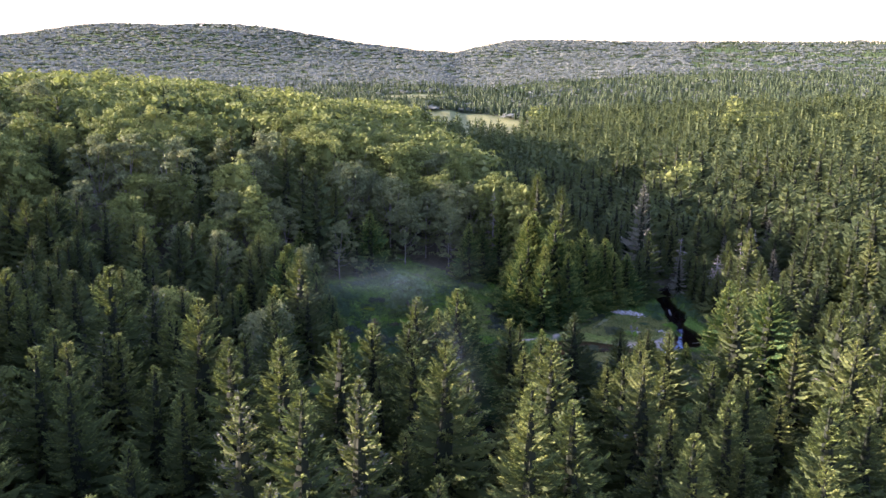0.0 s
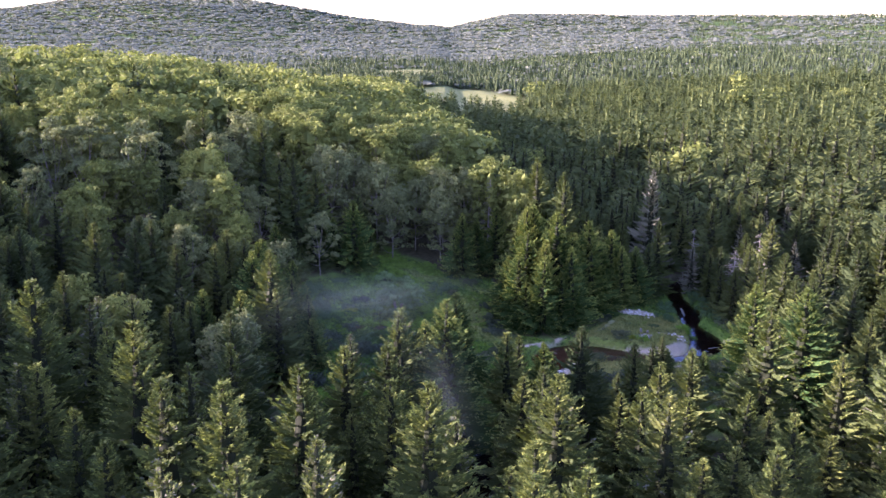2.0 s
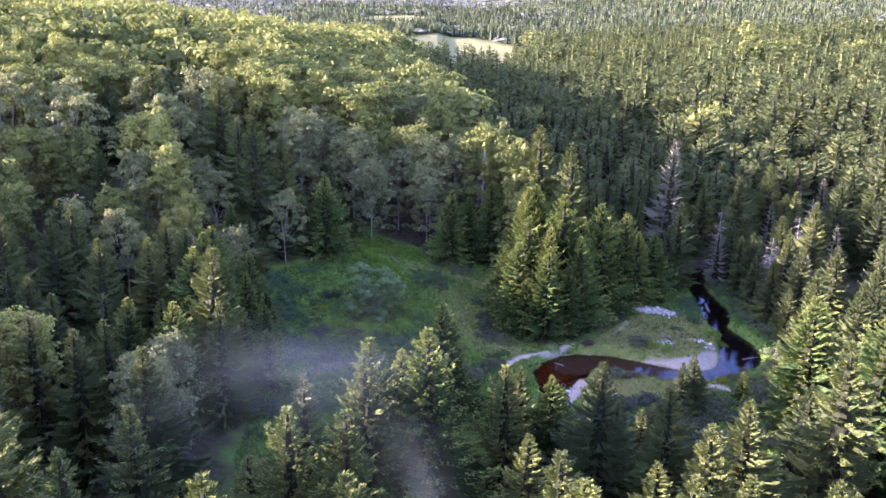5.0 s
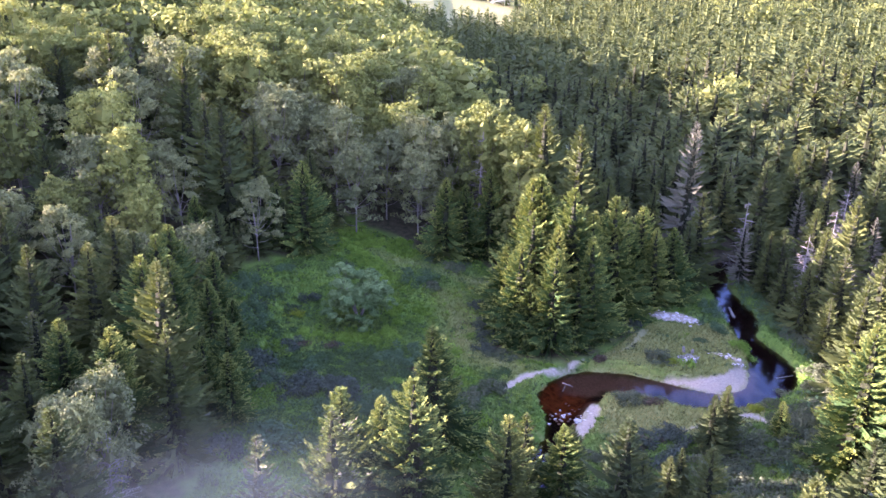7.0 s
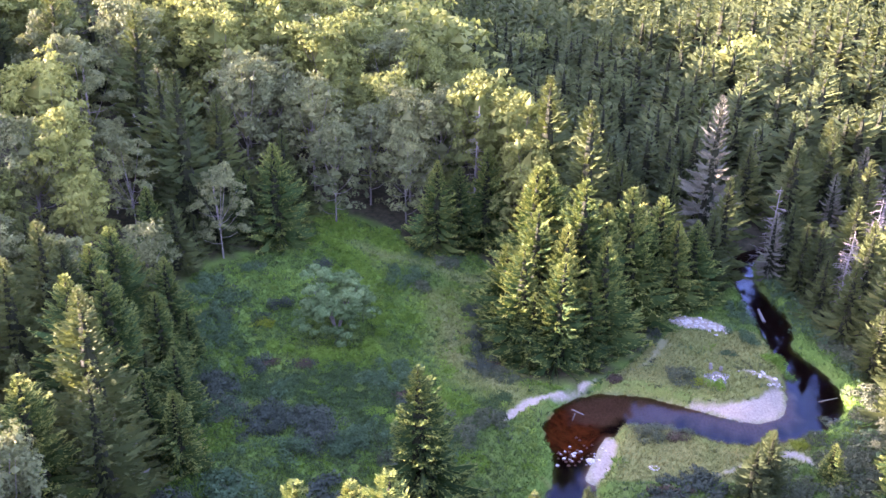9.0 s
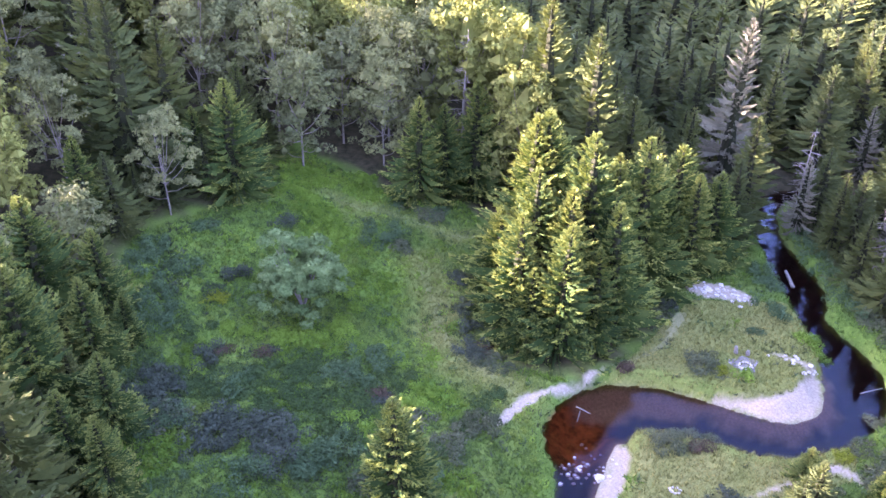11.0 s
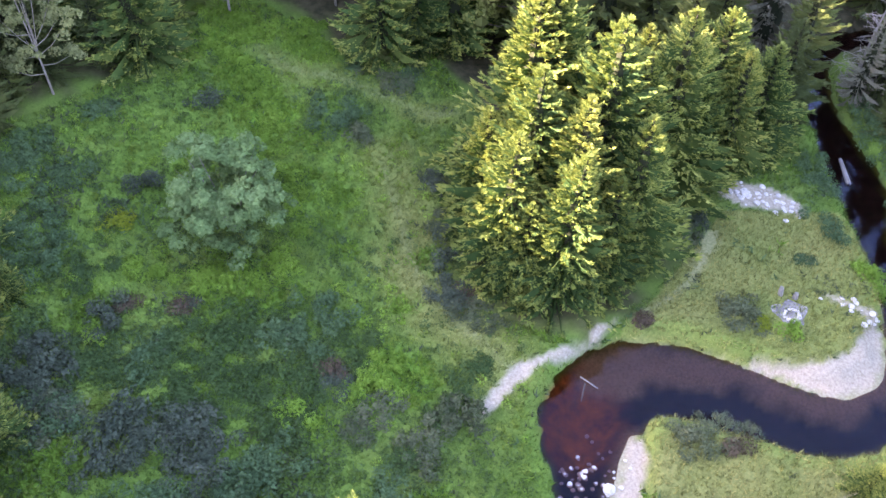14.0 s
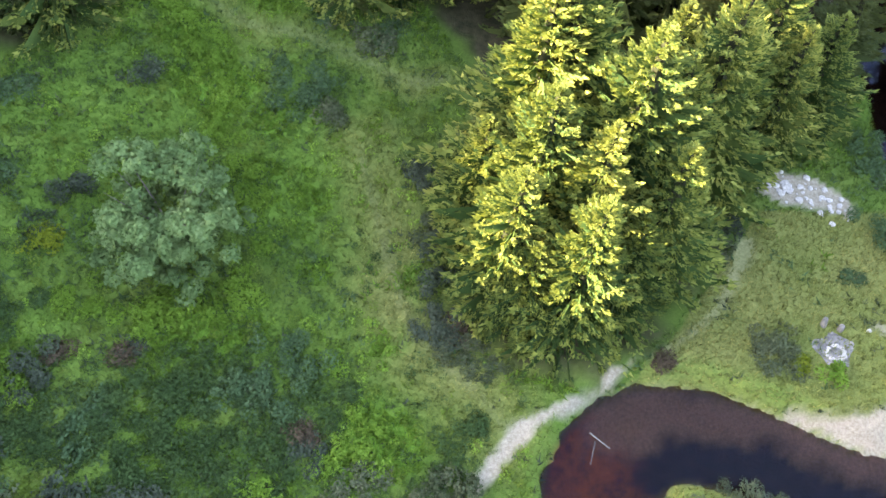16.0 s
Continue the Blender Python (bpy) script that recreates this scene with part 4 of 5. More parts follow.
for i in range(4):
    r0 = np.random.default_rng(90 + i)
    lob = [(0, 0, 0.66, 0.33, 0.27)] + [(np.cos(a) * 0.23, np.sin(a) * 0.21, r0.uniform(0.42, 0.78), r0.uniform(0.13, 0.19), 0.15) for a in np.arange(7) * 0.9]
    mid_round.append(joined([leaves(r0, clusters(r0, lob, 6), 330, 0.062, 0.0, 0.6, (0, 0, 0.4)), lumps(r0, lob, 0.45, False)]))
far_round = []
for i in range(3):
    r0 = np.random.default_rng(95 + i)
    far_round.append(tuple(unit(a + [0, 0, 0.9]) if k == 2 else a for k, a in enumerate(joined([leaves(r0, [(0, 0, 0.55, 0.45, 0.38)], 9, 0.34, 0.0, 0.8), lumps(r0, [(0, 0, 0.5, 0.45, 0.42)], 0.9, False)]))))


def woods(name, label, shapes, x, y, tall, wide, mats, seed, core=0):
    """Many trees of a few shapes, joined; core: the inner sides of a conifer's crown, which take the second material,
    dark as shade.
    """
    r0 = np.random.default_rng(seed)
    pieces, index = [], []
    pick = r0.integers(0, len(shapes), len(x))
    z = ground_height(x, y) - 0.2
    for i, (v, f, n) in enumerate(shapes):
        m = pick == i
        if m.any():
            pieces.append(scattered(v, f, n, np.stack([x, y, z], -1)[m], tall[m], r0.uniform(0, 6.28, m.sum()), wide[m]))
            one = np.zeros(len(f), int)
            if core:
                one[-core_faces(core):] = 1
            index.append(np.tile(one, m.sum()))
    v, f, soft = joined(pieces)
    ob = new(name, mesh_of(name, v, f, mats, index=np.concatenate(index), soft=soft))
    return tagged(ob, label, "woods", kind="stuff")


def far_places(seed, d0, d1, step, half=0.62):
    """Places in a wedge ahead, ever further apart with distance."""
    r0 = np.random.default_rng(seed)
    xs, ys, d = [], [], d0
    while d < d1:
        gap = step * d
        a = np.arange(-half, half, gap / d) + r0.uniform(0, gap / d)
        a = a + r0.uniform(-0.35, 0.35, len(a)) * gap / d
        rr = d + r0.uniform(-0.5, 0.5, len(a)) * gap * 1.6
        xs.append(np.sin(a) * rr)
        ys.append(np.cos(a) * rr)
        d += gap * 1.6
    return np.concatenate(xs), np.concatenate(ys)


# middle distance, 200 to 520 m
mx, my = spread(rng, -400, 420, 100, 520, 6.6)
# Includes trees out of view on the left, which only cast shade.
seen_or_shading = (mx - 3 < 14 + 0.56 * my) & (mx - 3 > -50 - 0.56 * my) & ~((mx > -150) & (mx < 95) & (my < 200))
opening = np.minimum(np.hypot((mx - 14) / 38, (my - 510) / 110), np.hypot((mx + 30) / 32, (my - 820) / 90))
seen_or_shading &= opening > 1.0
seen_or_shading &= ~((mx < 8 - 0.12 * (my - 200)) & (my < 420) & (rng.random(len(mx)) < 0.35))
mx, my = mx[seen_or_shading], my[seen_or_shading]
u = rng.random(len(mx))
broad = (mx < 8 - 0.12 * (my - 200)) & (u < 0.84) & (my < 420) | (u < 0.004)
fx, fy, fh = (np.array([p[i] for p in far_c]) for i in range(3))
bx, by, bh = (np.array([p[i] for p in far_b]) for i in range(3))
cx, cy = np.concatenate([fx, mx[~broad]]), np.concatenate([fy, my[~broad]])
ch = np.concatenate([fh, rng.uniform(8.0, 12.5, (~broad).sum()) * (1 + 0.22 * wavy(mx[~broad], my[~broad], 14.0, 3.0))])
wide = np.maximum(ch, 8) * rng.uniform(1.15, 1.55, len(ch))
close = (cy < 250) & (np.abs(cx - 3) < 12 + 0.56 * cy)
woods("spruce_forest", "dense spruce forest with pointed tops", mid_spruce, cx[close], cy[close], ch[close], wide[close], [FIR, CROWN_SHADE], 1, 5)
woods("spruce_forest", "dense spruce forest with pointed tops", low_spruce, cx[~close], cy[~close], ch[~close], wide[~close], [FIR], 5)
cx, cy = np.concatenate([bx, mx[broad]]), np.concatenate([by, my[broad]])
ch = np.concatenate([bh, rng.uniform(11, 17, broad.sum())])
woods("maple_forest", "light green broad-leaved forest on the hill", mid_round, cx, cy, ch, ch * rng.uniform(0.95, 1.25, len(ch)), [MAPLE], 2)
# far, 520 m to the hills
wx, wy = far_places(7, 500, 4300, 0.0068)
u = rng.random(len(wx))
opening = np.minimum(np.hypot((wx - 14) / 38, (wy - 510) / 110), np.hypot((wx + 30) / 32, (wy - 820) / 90))
dist = np.hypot(wx, wy)
ok = opening > 1.0
conifer = (u < np.where(dist < 1100, 0.92, np.where(wx > 0.28 * wy, 0.75, 0.35)) - 0.5 * (wx < -0.15 * wy) * (dist < 1100)) & ok
size = np.maximum(8.5, dist * 0.0068)
woods("far_spruce_forest", "far spruce forest across the valley", far_spruce, wx[conifer], wy[conifer], size[conifer] * rng.uniform(0.65, 1.0, conifer.sum()) * np.where(dist[conifer] > 1200, 0.65, 1.0), size[conifer] * rng.uniform(1.25, 1.9, conifer.sum()), [FAR_NEEDLES], 3)
conifer = ~conifer & ok
woods("far_hill_forest", "broad-leaved forest on the far hills, haze tinted into its leaves", far_round, wx[conifer], wy[conifer], size[conifer] * rng.uniform(0.36, 0.55, conifer.sum()), size[conifer] * rng.uniform(1.5, 2.1, conifer.sum()), [HAZED_HILL_LEAVES], 4)

# young firs that close the foot of the woods round the clearing
random.seed(21)
for (ax, ay), (bx, by) in zip(CLEARING, CLEARING[1:] + CLEARING[:1]):
    if max(ax, bx) > 9.6 or min(ay, by) < 96:
        continue
    long = math.hypot(bx - ax, by - ay)
    for i in range(max(1, int(long / 2.3))):
        t = (i + random.random()) / max(1, int(long / 2.3))
        out = random.uniform(0.8, 3.4)
        x, y = ax + (bx - ax) * t + out * (ay - by) / long * -1, ay + (by - ay) * t + out * (bx - ax) / long * -1
        if inside(np.array([x]), np.array([y]), CLEARING)[0] or (-6.5 < x < -1 and y > 137):
            x, y = 2 * (ax + (bx - ax) * t) - x, 2 * (ay + (by - ay) * t) - y
        if inside(np.array([x]), np.array([y]), CLEARING)[0] or (-7.5 < x < 0 and y > 138):
            continue
        plant(conifers[random.choice((0, 1, 1, 3))], 15, x, y, random.uniform(3.0, 7.5), wide=1.2)

# bare grey trees
for x, y, top, seed in ((38.6, 137.0, 9.5, 1), (41.2, 126.2, 9.0, 2), (44.0, 123.0, 8.0, 3), (47.0, 133.0, 9.5, 4), (-18.0, 90.5, 7.0, 5), (8.6, 146.0, 14.0, 6), (52.0, 141.0, 10.0, 7)):
    snag = bare_kind(200 + seed, top, 2.2, 60, "bare grey dead spruce at the edge of the woods", twigs=6)
    snag.matrix_basis = Matrix.Translation((x, y, spot(x, y)))

# ---- the clearing ----
willow = shrub_kind(61, 4.0, 6.6, 26000, 0.19, WILLOW, "bushy silver-green willow standing alone in the meadow", "willow_tree", "", PALE_BARK, "tree", 34)
willow.matrix_basis = Matrix.Translation((-4.7, 123.2, spot(-4.7, 123.2)))
heaths = [shrub_kind(71 + i, 1.25, 0.62, 1500, 0.13, m, l) for i, (m, l) in enumerate(((HEATH, "low grey-green heath shrub in the meadow"), (HEATH_PURPLE, "low purplish-grey heath shrub in the meadow"), (TEAL_SHRUB, "low blue-green leafy shrub in the meadow"), (BRIGHT_SHRUB, "small yellow-green shrub in the meadow")))]
SHRUBS = [(-8.5, 109.2, 1.6, 1), (-5.1, 109.1, 1.5, 1), (-2.4, 107.3, 1.5, 2), (-7.8, 113.8, 1.3, 2), (-1.5, 115.0, 1.3, 2), (7.9, 110.3, 1.3, 0), (6.6, 109.6, 1.0, 0), (5.5, 108.2, 1.0, 0),
          (-13.8, 113.7, 1.9, 1), (-6.6, 117.7, 0.7, 1), (-11.4, 123.2, 0.9, 3)]
SHRUBS_MORE = [(7.6, 127.0, 0.9, 1), (8.0, 124.0, 0.9, 0), (7.5, 118.4, 1.1, 1), (8.8, 117.0, 1.0, 0), (9.9, 116.0, 0.8, 0), (29.2, 120.1, 0.7, 2), (24.1, 115.9, 0.9, 0), (25.0, 115.6, 0.6, 3), (21.2, 109.0, 0.9, 0), (20.4, 109.6, 0.7, 0), (22.4, 108.6, 0.8, 0), (31.5, 107.6, 1.0, 0), (30.2, 107.2, 0.7, 3), (33.6, 106, 1.3, 0), (33, 103.5, 1.4, 0), (35, 108.5, 1.2, 2)]
SHRUBS_EAST = [(36.8, 110.6, 1.1, 0), (38.5, 113.5, 1.3, 0), (39.2, 117, 1.2, 2), (38.8, 121.6, 1.1, 0), (39.8, 124.4, 1.2, 2), (31.5, 101, 1.4, 0), (28.5, 99.5, 1.5, 0), (25, 98.4, 1.4, 0), (33.8, 99, 1.3, 0), (21.5, 101.8, 1.3, 1), (22.8, 122.4, 1.0, 0), (23.6, 124.0, 0.9, 1), (32.4, 126.6, 0.9, 2), (-13, 99, 1.6, 1), (-9, 101, 1.8, 2), (-3, 101, 1.6, 1), (1, 105, 1.2, 0), (2.8, 109.5, 0.9, 0)]
SHRUBS_SOUTH = [(26, 95, 1.6, 0), (29.5, 96.8, 1.5, 2), (32, 95.5, 1.5, 0), (23, 96, 1.4, 0), (20.5, 98.6, 1.3, 1), (27, 101, 1.2, 0), (33.6, 101.8, 1.4, 0), (35.5, 104.6, 1.3, 2), (31.6, 104.8, 1.1, 0), (18.6, 100.4, 1.2, 1), (17.6, 97, 1.4, 0), (24.2, 99.8, 1.1, 0), (15.8, 99.6, 1.1, 0), (34.6, 110.6, 0.9, 0), (36.6, 107.4, 1.2, 0), (21.6, 103.6, 0.9, 1), (19.5, 102.8, 0.8, 1)]
SHRUBS_WEST = [(-14.5, 121.0, 1.0, 2), (-13.4, 131.4, 1.2, 2), (2.2, 138.2, 1.0, 2), (6.2, 136.8, 1.2, 2), (-12.4, 110.2, 1.3, 0), (4.6, 106.4, 0.9, 2), (3.8, 110.6, 0.9, 0), (1.6, 112.2, 1.0, 1)]


def thicket(name, label, patches, mat, seed, tall=1.0):
    """Low shrubs grown into one another: uneven patches (x, y, half-widths, turn) of many small mounds."""
    r0 = np.random.default_rng(seed)
    lob = []
    for x, y, a, b, turn in patches:
        a, b = 1.2 * a, 1.2 * b
        for i in range(int(a * b * 5.0) + 5):
            q, s = r0.uniform(0, 6.283), math.sqrt(r0.random())
            q2 = s * (1 + 0.28 * math.sin(3 * q + x) + 0.16 * math.sin(5 * q + y))
            u, w = q2 * a * math.cos(q), q2 * b * math.sin(q)
            px, py = x + u * math.cos(turn) - w * math.sin(turn), y + u * math.sin(turn) + w * math.cos(turn)
            m = r0.uniform(0.28, 0.60)
            lob.append((px, py, spot(px, py) + tall * (r0.uniform(0.02, 0.26) + 0.22 * (1 - s)), m, tall * r0.uniform(0.25, 0.45)))
    v, f, soft = leaves(r0, lob, len(lob) * 150, 0.12, 0.0, 0.70)
    return tagged(new(name, mesh_of(name, v, f, [mat], soft=soft)), label, "shrubs", kind="stuff")


thicket("heath_thicket", "merged purplish-grey heath shrubs in the meadow", [(-7.9, 109.2, 2.3, 2.1, 0.3), (-4.5, 108.3, 1.25, 2.1, 0.25), (-12.2, 110.6, 1.2, 1.2, 0.0), (8.3, 118.4, 0.6, 0.9, 0.4), (7.8, 120.8, 0.5, 0.7, 0.2), (8.3, 123.8, 0.55, 1.0, -0.3), (8.0, 126.9, 0.5, 0.7, 0.3), (-13.5, 113.4, 1.5, 1.6, 0.5), (-10.6, 117.0, 0.8, 1.6, 0.1), (-10.0, 125.9, 1.0, 0.7, 0.2), (-7.2, 133.0, 1.1, 0.6, 0.1)], HEATH_PURPLE, 31, 1.5)
thicket("shrub_thicket", "merged blue-green shrubs in the meadow", [(-1.3, 107.2, 2.0, 1.6, 0.4), (-6.4, 105.6, 2.4, 1.2, 0.1), (0.6, 116.5, 1.7, 1.6, 0.15), (-16.2, 126.6, 2.2, 2.0, 0.2), (-15.6, 121.4, 2.0, 2.4, 0.0), (0.6, 132.9, 1.7, 1.5, 0.0), (-12.4, 110.4, 1.6, 1.4, 0.0), (38.0, 124.4, 0.8, 1.8, 0.1), (38.3, 129.0, 0.7, 2.0, 0.0), (38.2, 133.6, 0.7, 1.8, 0.0), (32.6, 128.6, 1.0, 1.2, 0.4), (31.6, 122.6, 0.5, 1.6, 0.5)], TEAL_SHRUB, 32, 1.35)
thicket("heath_thicket", "merged grey-green heath shrubs along the stream", [(20.4, 108.6, 1.9, 0.8, 0.1), (24.2, 116.6, 1.1, 0.7, -0.2), (27.6, 102.4, 2.4, 1.2, 0.2), (33.4, 104.6, 1.8, 1.6, 0.3), (24.0, 98.2, 2.6, 1.4, 0.0), (37.6, 109.6, 1.4, 2.2, 0.2), (38.8, 119.0, 1.0, 2.6, 0.0), (3.0, 131.0, 1.0, 0.6, 0.0), (4.9, 136.4, 1.8, 0.9, -0.4), (31.0, 96.0, 2.6, 2.2, 0.2), (24.5, 92.5, 3.0, 2.0, 0.0), (20.0, 96.4, 1.6, 1.4, 0.4)], HEATH, 33)
thicket("herb_bed", "low dark green herbs between the meadow shrubs", [(-6.8, 114.2, 3.5, 2.2, 0.1), (-2.4, 113.2, 3.1, 2.4, -0.2), (-4.2, 111.3, 2.8, 1.2, 0.0), (-3.6, 116.4, 1.5, 1.2, 0.3), (1.8, 114.4, 1.7, 1.4, 0.2), (-10.8, 113.6, 1.4, 1.8, 0.0), (-1.2, 110.2, 2.2, 0.9, 0.1), (-12.8, 119.6, 1.6, 1.4, 0.0), (7.4, 110.8, 1.2, 1.2, 0.4), (8.4, 112.8, 0.9, 0.8, 0.4), (5.6, 107.6, 1.2, 0.9, 0.0), (-14.4, 105.0, 2.2, 2.0, 0.0)], DARK_HERB, 34, 0.55)
thicket("fern_bed", "dense bright green ferns and tall herbs in the meadow", [(-5.2, 119.2, 2.3, 0.75, 0.05), (-1.6, 120.6, 0.8, 1.1, 0.3), (3.2, 112.2, 1.1, 0.9, 0.1), (4.0, 113.4, 0.8, 0.6, 0.6), (-6.0, 140.0, 2.4, 1.6, 0.0), (-1.8, 140.6, 2.2, 1.0, 0.1), (-4.6, 135.2, 1.3, 2.6, 0.2), (-2.8, 129.6, 0.9, 3.0, 0.1), (-1.4, 125.0, 0.8, 2.2, 0.1), (-8.4, 120.2, 1.2, 0.9, 0.0), (-11.2, 115.6, 0.5, 1.3, 0.2), (2.6, 116.8, 0.5, 0.7, 0.0), (-0.6, 110.6, 1.3, 0.5, -0.3), (26.4, 114.9, 1.0, 0.4, 0.2), (33.0, 118.4, 0.5, 1.4, 0.5)], FERN, 35, 0.9)
thicket("rusty_heath", "small patches of rust-brown heath and bare peat", [(18.6, 115.95, 0.28, 0.22, 0.2), (21.4, 107.9, 0.5, 0.3, 0.6), (-6.8, 117.5, 0.55, 0.45, 0.0), (-9.4, 117.3, 0.6, 0.5, 0.2), (1.5, 113.2, 0.8, 0.5, -0.3), (8.9, 118.0, 0.5, 0.8, 0.3), (19.0, 101.4, 1.2, 0.8, 0.2)], RUSTY, 36, 0.6)
random.seed(8)
for x, y, r, k in SHRUBS + SHRUBS_MORE + SHRUBS_EAST + SHRUBS_SOUTH + SHRUBS_WEST:
    one = plant(heaths[k], 0.62, x, y, r * 0.62)
    one.matrix_basis = one.matrix_basis @ Matrix.Diagonal((random.uniform(0.8, 1.45), random.uniform(0.7, 1.2), random.uniform(0.7, 1.1), 1))

plant(hero[1], 15, 26.9, 105.3, 2.6, wide=1.3)
plant(hero[0], 15, 30.6, 103.2, 3.0, wide=1.2)

# grass and ferns
def grass_material():
    """Blades from green to straw by what grows there, each tuft a little different."""
    m, nodes, links, bsdf = material("grass_blades")
    a = nodes.new("ShaderNodeAttribute")
    a.attribute_name = "cover"
    ar = nodes.new("ShaderNodeSeparateColor")
    links.new(a.outputs["Color"], ar.inputs[0])
    island = nodes.new("ShaderNodeNewGeometry").outputs["Random Per Island"]
    slow = noise_node(nodes, links, 0.8, 4, world_place(nodes))
    f = math_node(nodes, links, "ADD", math_node(nodes, links, "MULTIPLY", island, 0.55), math_node(nodes, links, "MULTIPLY", slow, 0.5))
    green = ramp(nodes, links, f, [(0.15, (0.018, 0.050, 0.010)), (0.5, (0.050, 0.116, 0.018)), (0.85, (0.122, 0.205, 0.036))])
    straw = ramp(nodes, links, f, [(0.15, (0.060, 0.076, 0.018)), (0.5, (0.145, 0.150, 0.042)), (0.85, (0.32, 0.285, 0.10))])
    links.new(mixed(nodes, links, ar.outputs[2], green, straw), bsdf.inputs["Base Color"])
    bsdf.inputs["Roughness"].default_value = 0.8
    bsdf.inputs["Specular IOR Level"].default_value = 0.2
    return m


def tufts(name, label, x, y, tall, broad, mat, seed, blades=3, lean=0.5):
    """Tufts of pointed blades, joined."""
    r0 = np.random.default_rng(seed)
    x, y, tall = (np.repeat(a, blades) for a in (x, y, tall))
    n = len(x)
    base = np.stack([x + r0.normal(0, 0.08, n), y + r0.normal(0, 0.08, n), ground_height(x, y) - 0.02], -1)
    way = unit(np.stack([r0.normal(0, lean, n), r0.normal(0, lean, n), np.ones(n)], -1))
    side = unit(np.cross(way, r0.normal(0, 1, (n, 3)))) * (broad * r0.uniform(0.6, 1.4, n) / 2)[:, None]
    tip = base + way * (tall * r0.uniform(0.6, 1.3, n))[:, None]
    v = np.stack([base - side, base + side, tip], 1).reshape(-1, 3)
    c, d = cover(v[::3, 0], v[::3, 1])
    ob = new(name, mesh_of(name, v, np.arange(len(v)).reshape(-1, 3), [mat], colours={"cover": np.repeat(c, 3, 0), "bed": np.repeat(d, 3, 0)}))
    return tagged(ob, label, "grass", kind="stuff")


gx, gy = spread(rng, -24, 44, 84, 146, 0.20, 0.6)
c, d = cover(gx, gy)
ok = inside(gx, gy, CLEARING) & (c[:, 0] < 0.25) & (d[:, 0] < 0.1) & (off_line(gx, gy, STREAM) > 0.15) & (rng.random(len(gx)) < 0.8)
tufts("meadow_grass", "rough meadow grass, green to straw-coloured", gx[ok], gy[ok], 0.20 + 0.14 * rng.random(ok.sum()), np.full(ok.sum() * 6, 0.05), grass_material(), 3, 6, 0.6)
hx, hy = spread(rng, -20, 12, 100, 146, 0.72, 0.6)
hc, hd = cover(hx, hy)
dim = (hx < 3.2 + 0.4 * wavy(hx, hy, 2.0)) & (hy < 117.4 + 0.7 * wavy(hx, hy, 3.0, 2.0))
bare = np.hypot((hx + 6.6) / 4.6, (hy - 108.8) / 2.8) < 1
grows = inside(hx, hy, CLEARING) & (hc[:, 0] < 0.1) & (hd[:, 0] < 0.1) & (off_line(hx, hy, STREAM) > 0.8) & (off_line(hx, hy, TRACK) > 0.3) & (off_line(hx, hy, TRACK_BACK) > 0.3) & ~bare
kind_of = 1.2 * fractal(hx, hy, 5.0, 21) + 0.5 * (rng.random(len(hx)) - 0.5) - 0.75 * dim
for some, mat, name, label in ((grows & (kind_of > 0.12) & (rng.random(len(hx)) < 0.7), FERN, "fern_clumps", "scattered clumps of bright green herbs in the meadow"), (grows & (np.abs(kind_of) <= 0.12) & (hc[:, 2] < 0.6), BRIGHT_HERB, "herb_clumps", "scattered clumps of yellowish green herbs in the meadow"), (grows & (kind_of < -0.12) & (hc[:, 2] < 0.7), DARK_HERB, "dark_herb_clumps", "scattered clumps of dark green herbs in the meadow")):
    lob = [(x, y, z + 0.05, q, 0.7 * q) for x, y, z, q in zip(hx[some], hy[some], ground_height(hx[some], hy[some]), rng.uniform(0.18, 0.42, some.sum()) * (1 + 0.35 * dim[some]))]
    v, f, soft = leaves(rng, lob, len(lob) * 42, 0.12, 0.0, 0.6)
    tagged(new(name, mesh_of(name, v, f, [mat], soft=soft)), label, "herbs", kind="stuff")
herb = 1.3 * fractal(gx, gy, 4.5, 11)
other = 1.3 * fractal(gx, gy, 3.6, 12)
gloom = 0.25 + 1.1 * smooth(4 - gx, 0, 8) * np.maximum(smooth(119 - gy, 0, 8), smooth(-8 - gx, 0, 5))
for where, mat, name, label in ((gloom * smooth(herb, 0.1, 0.9), TEAL_SHRUB, "herb_carpet", "low blue-green herbs in the meadow"), (gloom * smooth(-herb, 0.2, 0.9), HEATH, "heath_carpet", "low grey-green heath in the meadow"), (smooth(other, 0.1, 0.95), FERN, "fern_carpet", "scattered bright green herbs in the meadow"), (gloom * smooth(-other, 0.3, 1.1), HEATH_PURPLE, "heath_carpet", "low brownish heath in the meadow")):
    some = np.flatnonzero(ok & (rng.random(len(gx)) < 0.75 * where) & (c[:, 2] < 0.75))
    tufts(name, label, gx[some], gy[some], 0.30 + 0.16 * rng.random(len(some)), np.full(len(some) * 4, 0.12), mat, 6, 4, 1.0)
lush = ok & (c[:, 1] > 0.45)
fern = np.flatnonzero(lush)
tufts("fern_bed", "bright green ferns and tall herbs in the meadow", gx[fern], gy[fern], 0.30 + 0.16 * rng.random(len(fern)), np.full(len(fern) * 4, 0.15), FERN, 4, 4, 0.9)


# stones, logs, the fire ring
def stone_mesh(seed):
    r0 = np.random.default_rng(seed)
    bm = bmesh.new()
    bmesh.ops.create_icosphere(bm, subdivisions=2, radius=0.5)
    for v in bm.verts:
        q = noise.noise(v.co * 1.7 + Vector((seed * 3.1, 0, 0)))
        v.co *= 1 + 0.45 * q
        v.co.z *= 0.6
    me = bpy.data.meshes.new("rock")
    bm.to_mesh(me)
    bm.free()
    me.materials.append(STONE)
    return me


stones = [stone_mesh(i) for i in range(4)]


